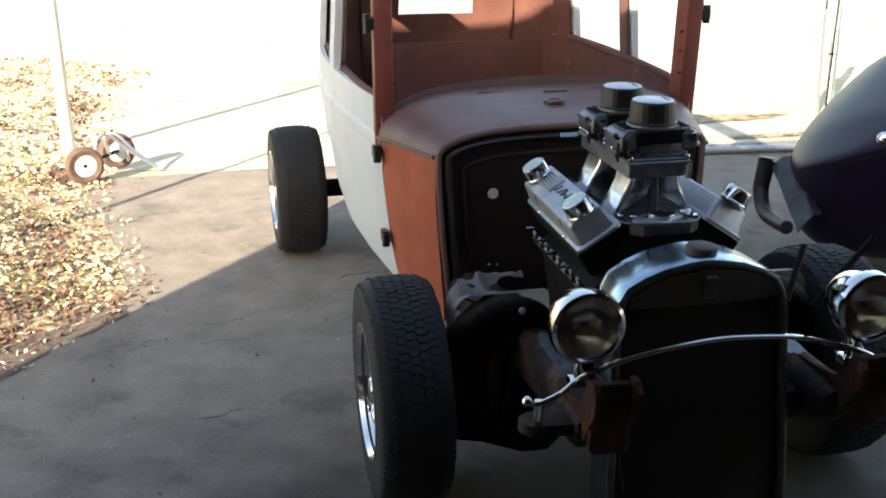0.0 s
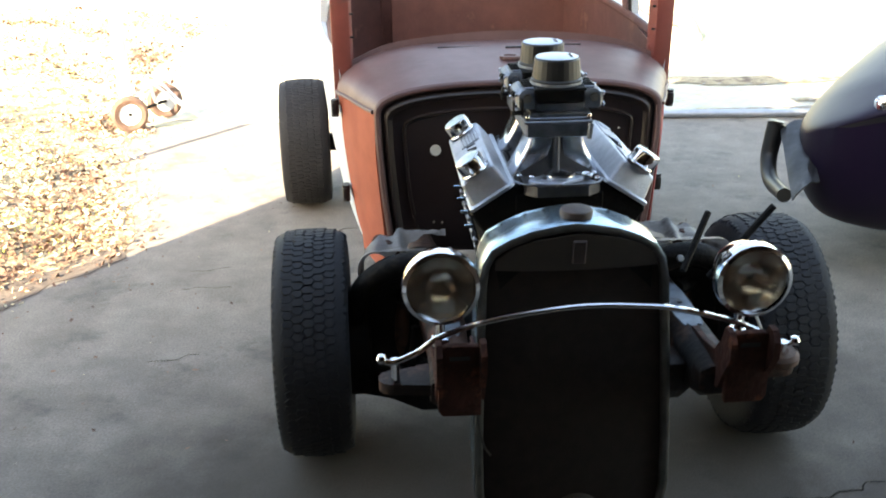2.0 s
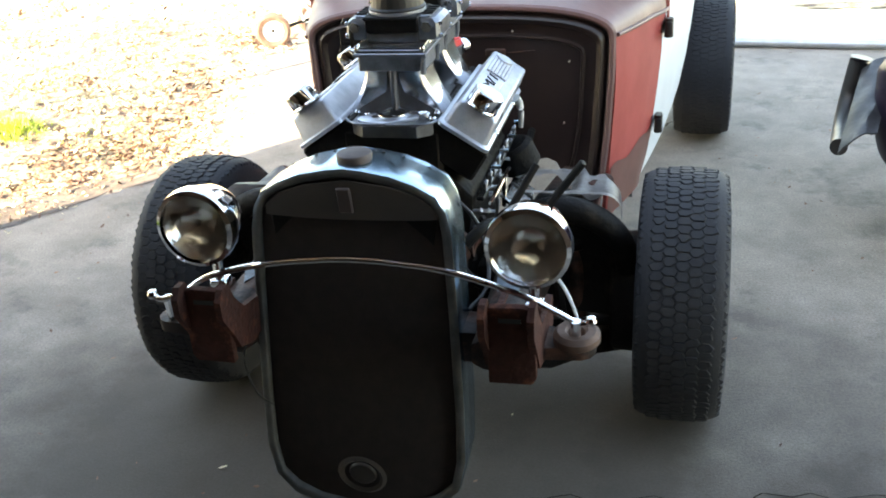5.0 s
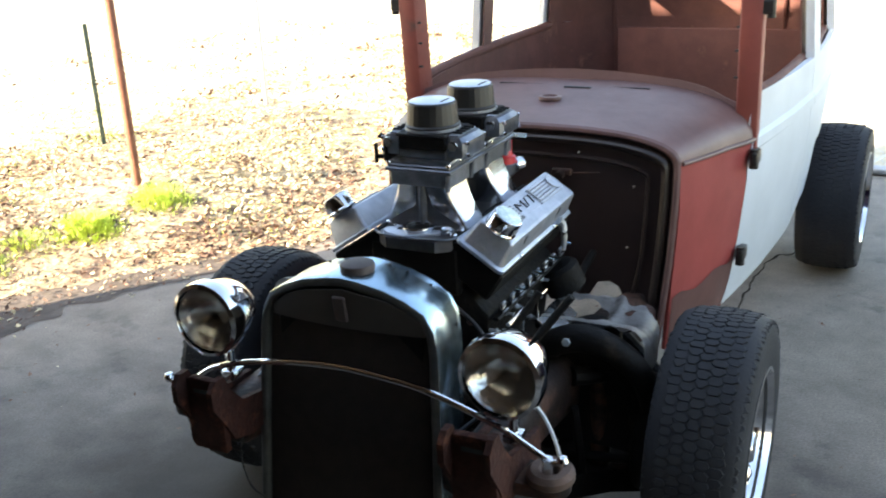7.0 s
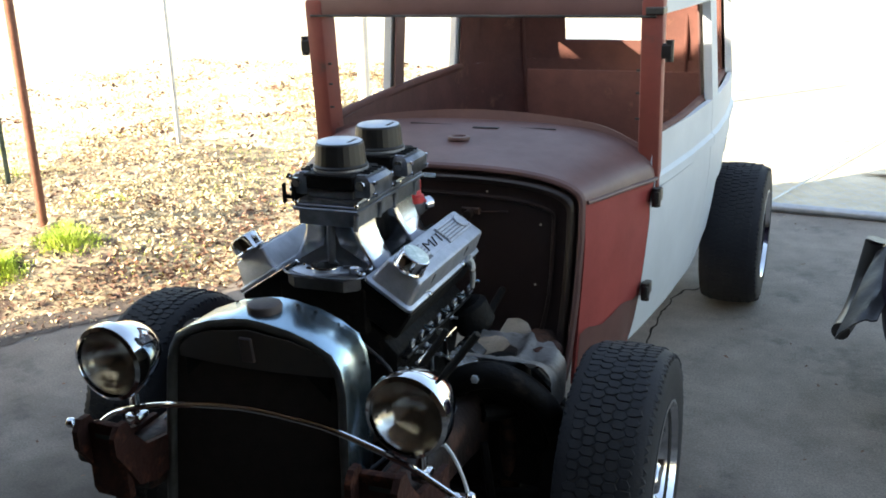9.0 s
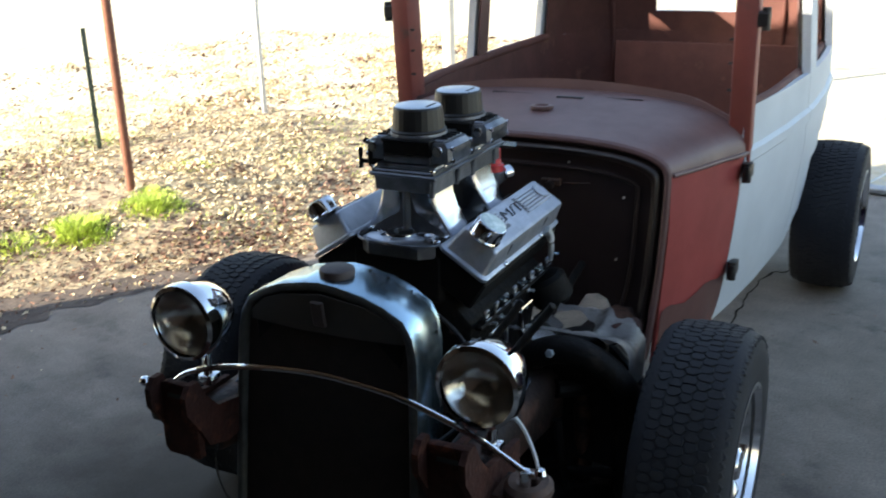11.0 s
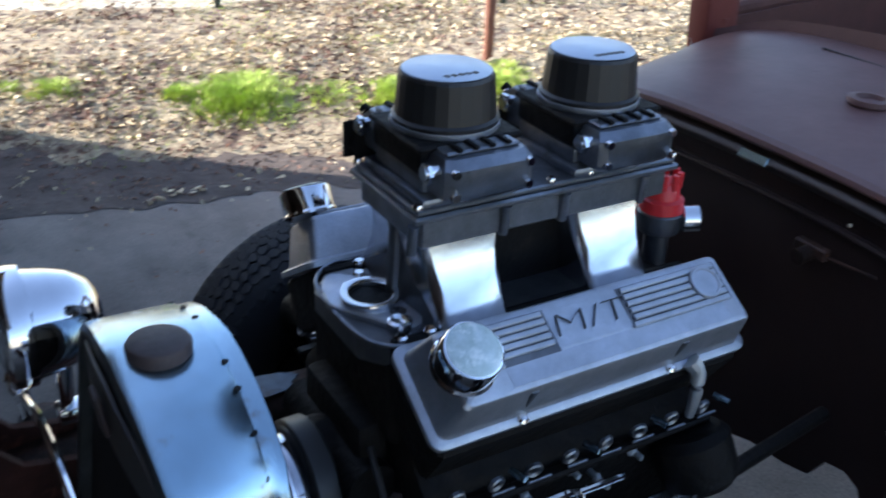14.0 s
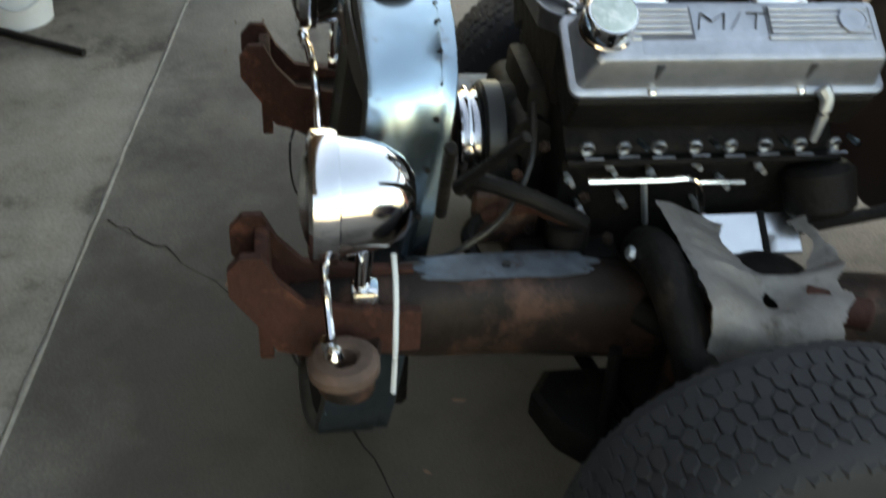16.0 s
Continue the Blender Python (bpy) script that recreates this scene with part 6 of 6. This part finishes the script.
def leaf(heap, x, y, z, s, squash, curl, tilt):
    """One curled leaf of six lobes round its middle, added to a heap of points and faces."""
    verts, faces = heap
    m = pose(x, y, z, rng.uniform(-tilt, tilt), rng.uniform(-tilt, tilt), rng.uniform(0, 360))
    b0 = len(verts)
    c = rng.uniform(-0.5, 0.7) * curl * s
    for px, py, pz in ((-1.0, 0, 0), (-0.35, 0.55, c), (0.4, 0.45, c), (1.1, 0, 0.2 * s), (0.4, -0.5, c), (-0.35, -0.5, c), (0.0, 0.0, -0.2 * c)):
        verts.append(m @ Vector((px * s, py * s * squash, pz)))
    for k in range(6):
        faces.append((b0 + 6, b0 + k, b0 + (k + 1) % 6))


n = 0
while n < 38000:
    x, y = rng.uniform(-7.5, -1.5), rng.uniform(-1.2, 9.0)
    d = drive_edge(y) - x
    if y < -0.75 and x > -3.1:
        continue
    clump = noise.noise((x * 1.3, y * 1.3, 2))
    dens = (1.0 if d > 0.15 else max(0.0, 0.5 + d * 2.0)) * (1.0 if y < 4 else 0.45) * (0.3 + 1.5 * max(0, 0.38 + 1.2 * clump)) * (1 if x > -4.6 else 0.3)
    if d < 0.45 and y < 1.7:
        dens *= 0.35 + 0.9 * max(0, d)
    if d < -0.2 or rng.random() > dens:
        continue
    n += 1
    s = rng.uniform(0.0065, 0.02) * (0.75 if d < 0.6 and y < 1.3 else 1) * (1.5 if y > 4 else 1)
    dark = (0.36 if y < 2 else 0.14) + 0.9 * noise.noise((x * 2.1, y * 2.1, 11)) + (0.25 if d < 0.45 else 0)
    leaf(dark_leaves if rng.random() < dark else pale_leaves, x, y, max(0, ground_z(x, y) - 0.01) + rng.uniform(0.003, 0.022), s, rng.uniform(0.6, 1.25), 1.0, 42)
for _ in range(420):
    y = rng.uniform(-0.9, 4.2)
    x = rng.uniform(-2.0, 2.4) if rng.random() < 0.55 else drive_edge(y) + abs(rng.gauss(0, 0.5))
    s = rng.uniform(0.004, 0.011) * (1.6 if rng.random() < 0.1 else 1)
    leaf(dark_leaves if rng.random() < 0.94 else pale_leaves, x, y, 0.003 + s * 0.3, s, 0.9, 0.3, 22)
# whole pale leaves blown against the edge of the concrete
for _ in range(14):
    y = rng.gauss(0.25, 0.16)
    leaf(pale_leaves, drive_edge(y) + rng.uniform(-0.02, 0.07), y, 0.012, rng.uniform(0.014, 0.026), 0.8, 0.6, 14)
# crumbs of earth and bark on the bare strip
for _ in range(1800):
    y = rng.uniform(-0.65, 1.9)
    x = drive_edge(y) + 0.05 - 0.7 * rng.random() ** 0.8
    if noise.noise((x * 5, y * 5, 7)) < rng.uniform(-0.5, 0.25):
        continue
    leaf(dark_leaves, x, y, max(0, ground_z(x, y) - 0.01) + rng.uniform(0.003, 0.014), rng.uniform(0.005, 0.015), 0.8, 0.6, 42)
for name, heap, material, label in (("fallen_leaves", pale_leaves, M_LEAF, "pale dry fallen leaves scattered over the lawn"), ("brown_leaves", dark_leaves, M_LEAFDARK, "dark brown dead leaves and crumbs on the soil")):
    me = bpy.data.meshes.new(name)
    me.from_pydata(heap[0], [], heap[1])
    me.materials.append(material)
    tagged(new(name, me), label, "leaves", kind="stuff")
# grass: domed tufts (x, y, radius, height, blades), then thin scattered blades
verts, faces = [], []
tufts = [(-3.1, 0.73, 0.19, 0.085, 5500), (-3.23, 0.49, 0.07, 0.06, 800), (-2.8, 1.38, 0.14, 0.075, 3200), (-2.95, 1.1, 0.16, 0.045, 1200), (-2.69, 1.82, 0.13, 0.07, 2400), (-2.83, 1.98, 0.1, 0.05, 700), (-3.44, -0.02, 0.1, 0.055, 1000),
         (-3.52, -0.2, 0.08, 0.045, 500), (-2.9, -0.68, 0.15, 0.1, 3000), (-2.86, 0.83, 0.11, 0.03, 350), (-3.5, 1.55, 0.2, 0.03, 400), (-3.05, 2.6, 0.18, 0.035, 500), (-4.15, 2.95, 0.26, 0.04, 900), (-2.6, 3.1, 0.2, 0.03, 160), (-2.2, 4.7, 0.15, 0.03, 140)]
blades = []
for cx, cy, rad, tall, k in tufts:
    for _ in range(k):
        ox, oy = rng.gauss(0, rad * 0.7), rng.gauss(0, rad * 0.7)
        if noise.noise(((cx + ox) * 16, (cy + oy) * 16, 5)) < rng.uniform(-0.45, 0.15):
            continue
        far = (ox * ox + oy * oy) ** 0.5 / rad
        blades.append((cx + ox, cy + oy, tall * math.exp(-0.6 * far * far) * rng.uniform(0.25, 1.15), math.atan2(oy, ox) + rng.gauss(0, 0.9)))
for _ in range(26000):
    x, y = rng.uniform(-6.0, -1.75), rng.uniform(-0.7, 9)
    if drive_edge(y) - x > 0.05 and noise.noise((x * 1.3, y * 1.3, 7)) > 0.14:
        blades.append((x, y, rng.uniform(0.008, 0.03), rng.uniform(0, 6.283)))
for x, y, h, a in blades:
    if drive_edge(y) - x < 0.0:
        continue
    z = ground_z(x, y) - 0.012
    ln = h * rng.uniform(0.2, 0.8)
    w = rng.uniform(0.0016, 0.0036)
    dx, dy = math.cos(a), math.sin(a)
    b0 = len(verts)
    verts += [(x - dy * w, y + dx * w, z), (x + dy * w, y - dx * w, z), (x + dx * ln * 0.4 - dy * w * 0.8, y + dy * ln * 0.4 + dx * w * 0.8, z + h * 0.6),
              (x + dx * ln * 0.4 + dy * w * 0.8, y + dy * ln * 0.4 - dx * w * 0.8, z + h * 0.6), (x + dx * ln, y + dy * ln, z + h)]
    faces += [(b0, b0 + 1, b0 + 3, b0 + 2), (b0 + 2, b0 + 3, b0 + 4)]
me = bpy.data.meshes.new("grass")
me.from_pydata(verts, [], faces)
me.materials.append(M_GRASS)
tagged(new("grass", me), "bright green grass tufts among the leaves", "grass", kind="stuff")

# the car stands on its tyres
car.location.z = -0.03
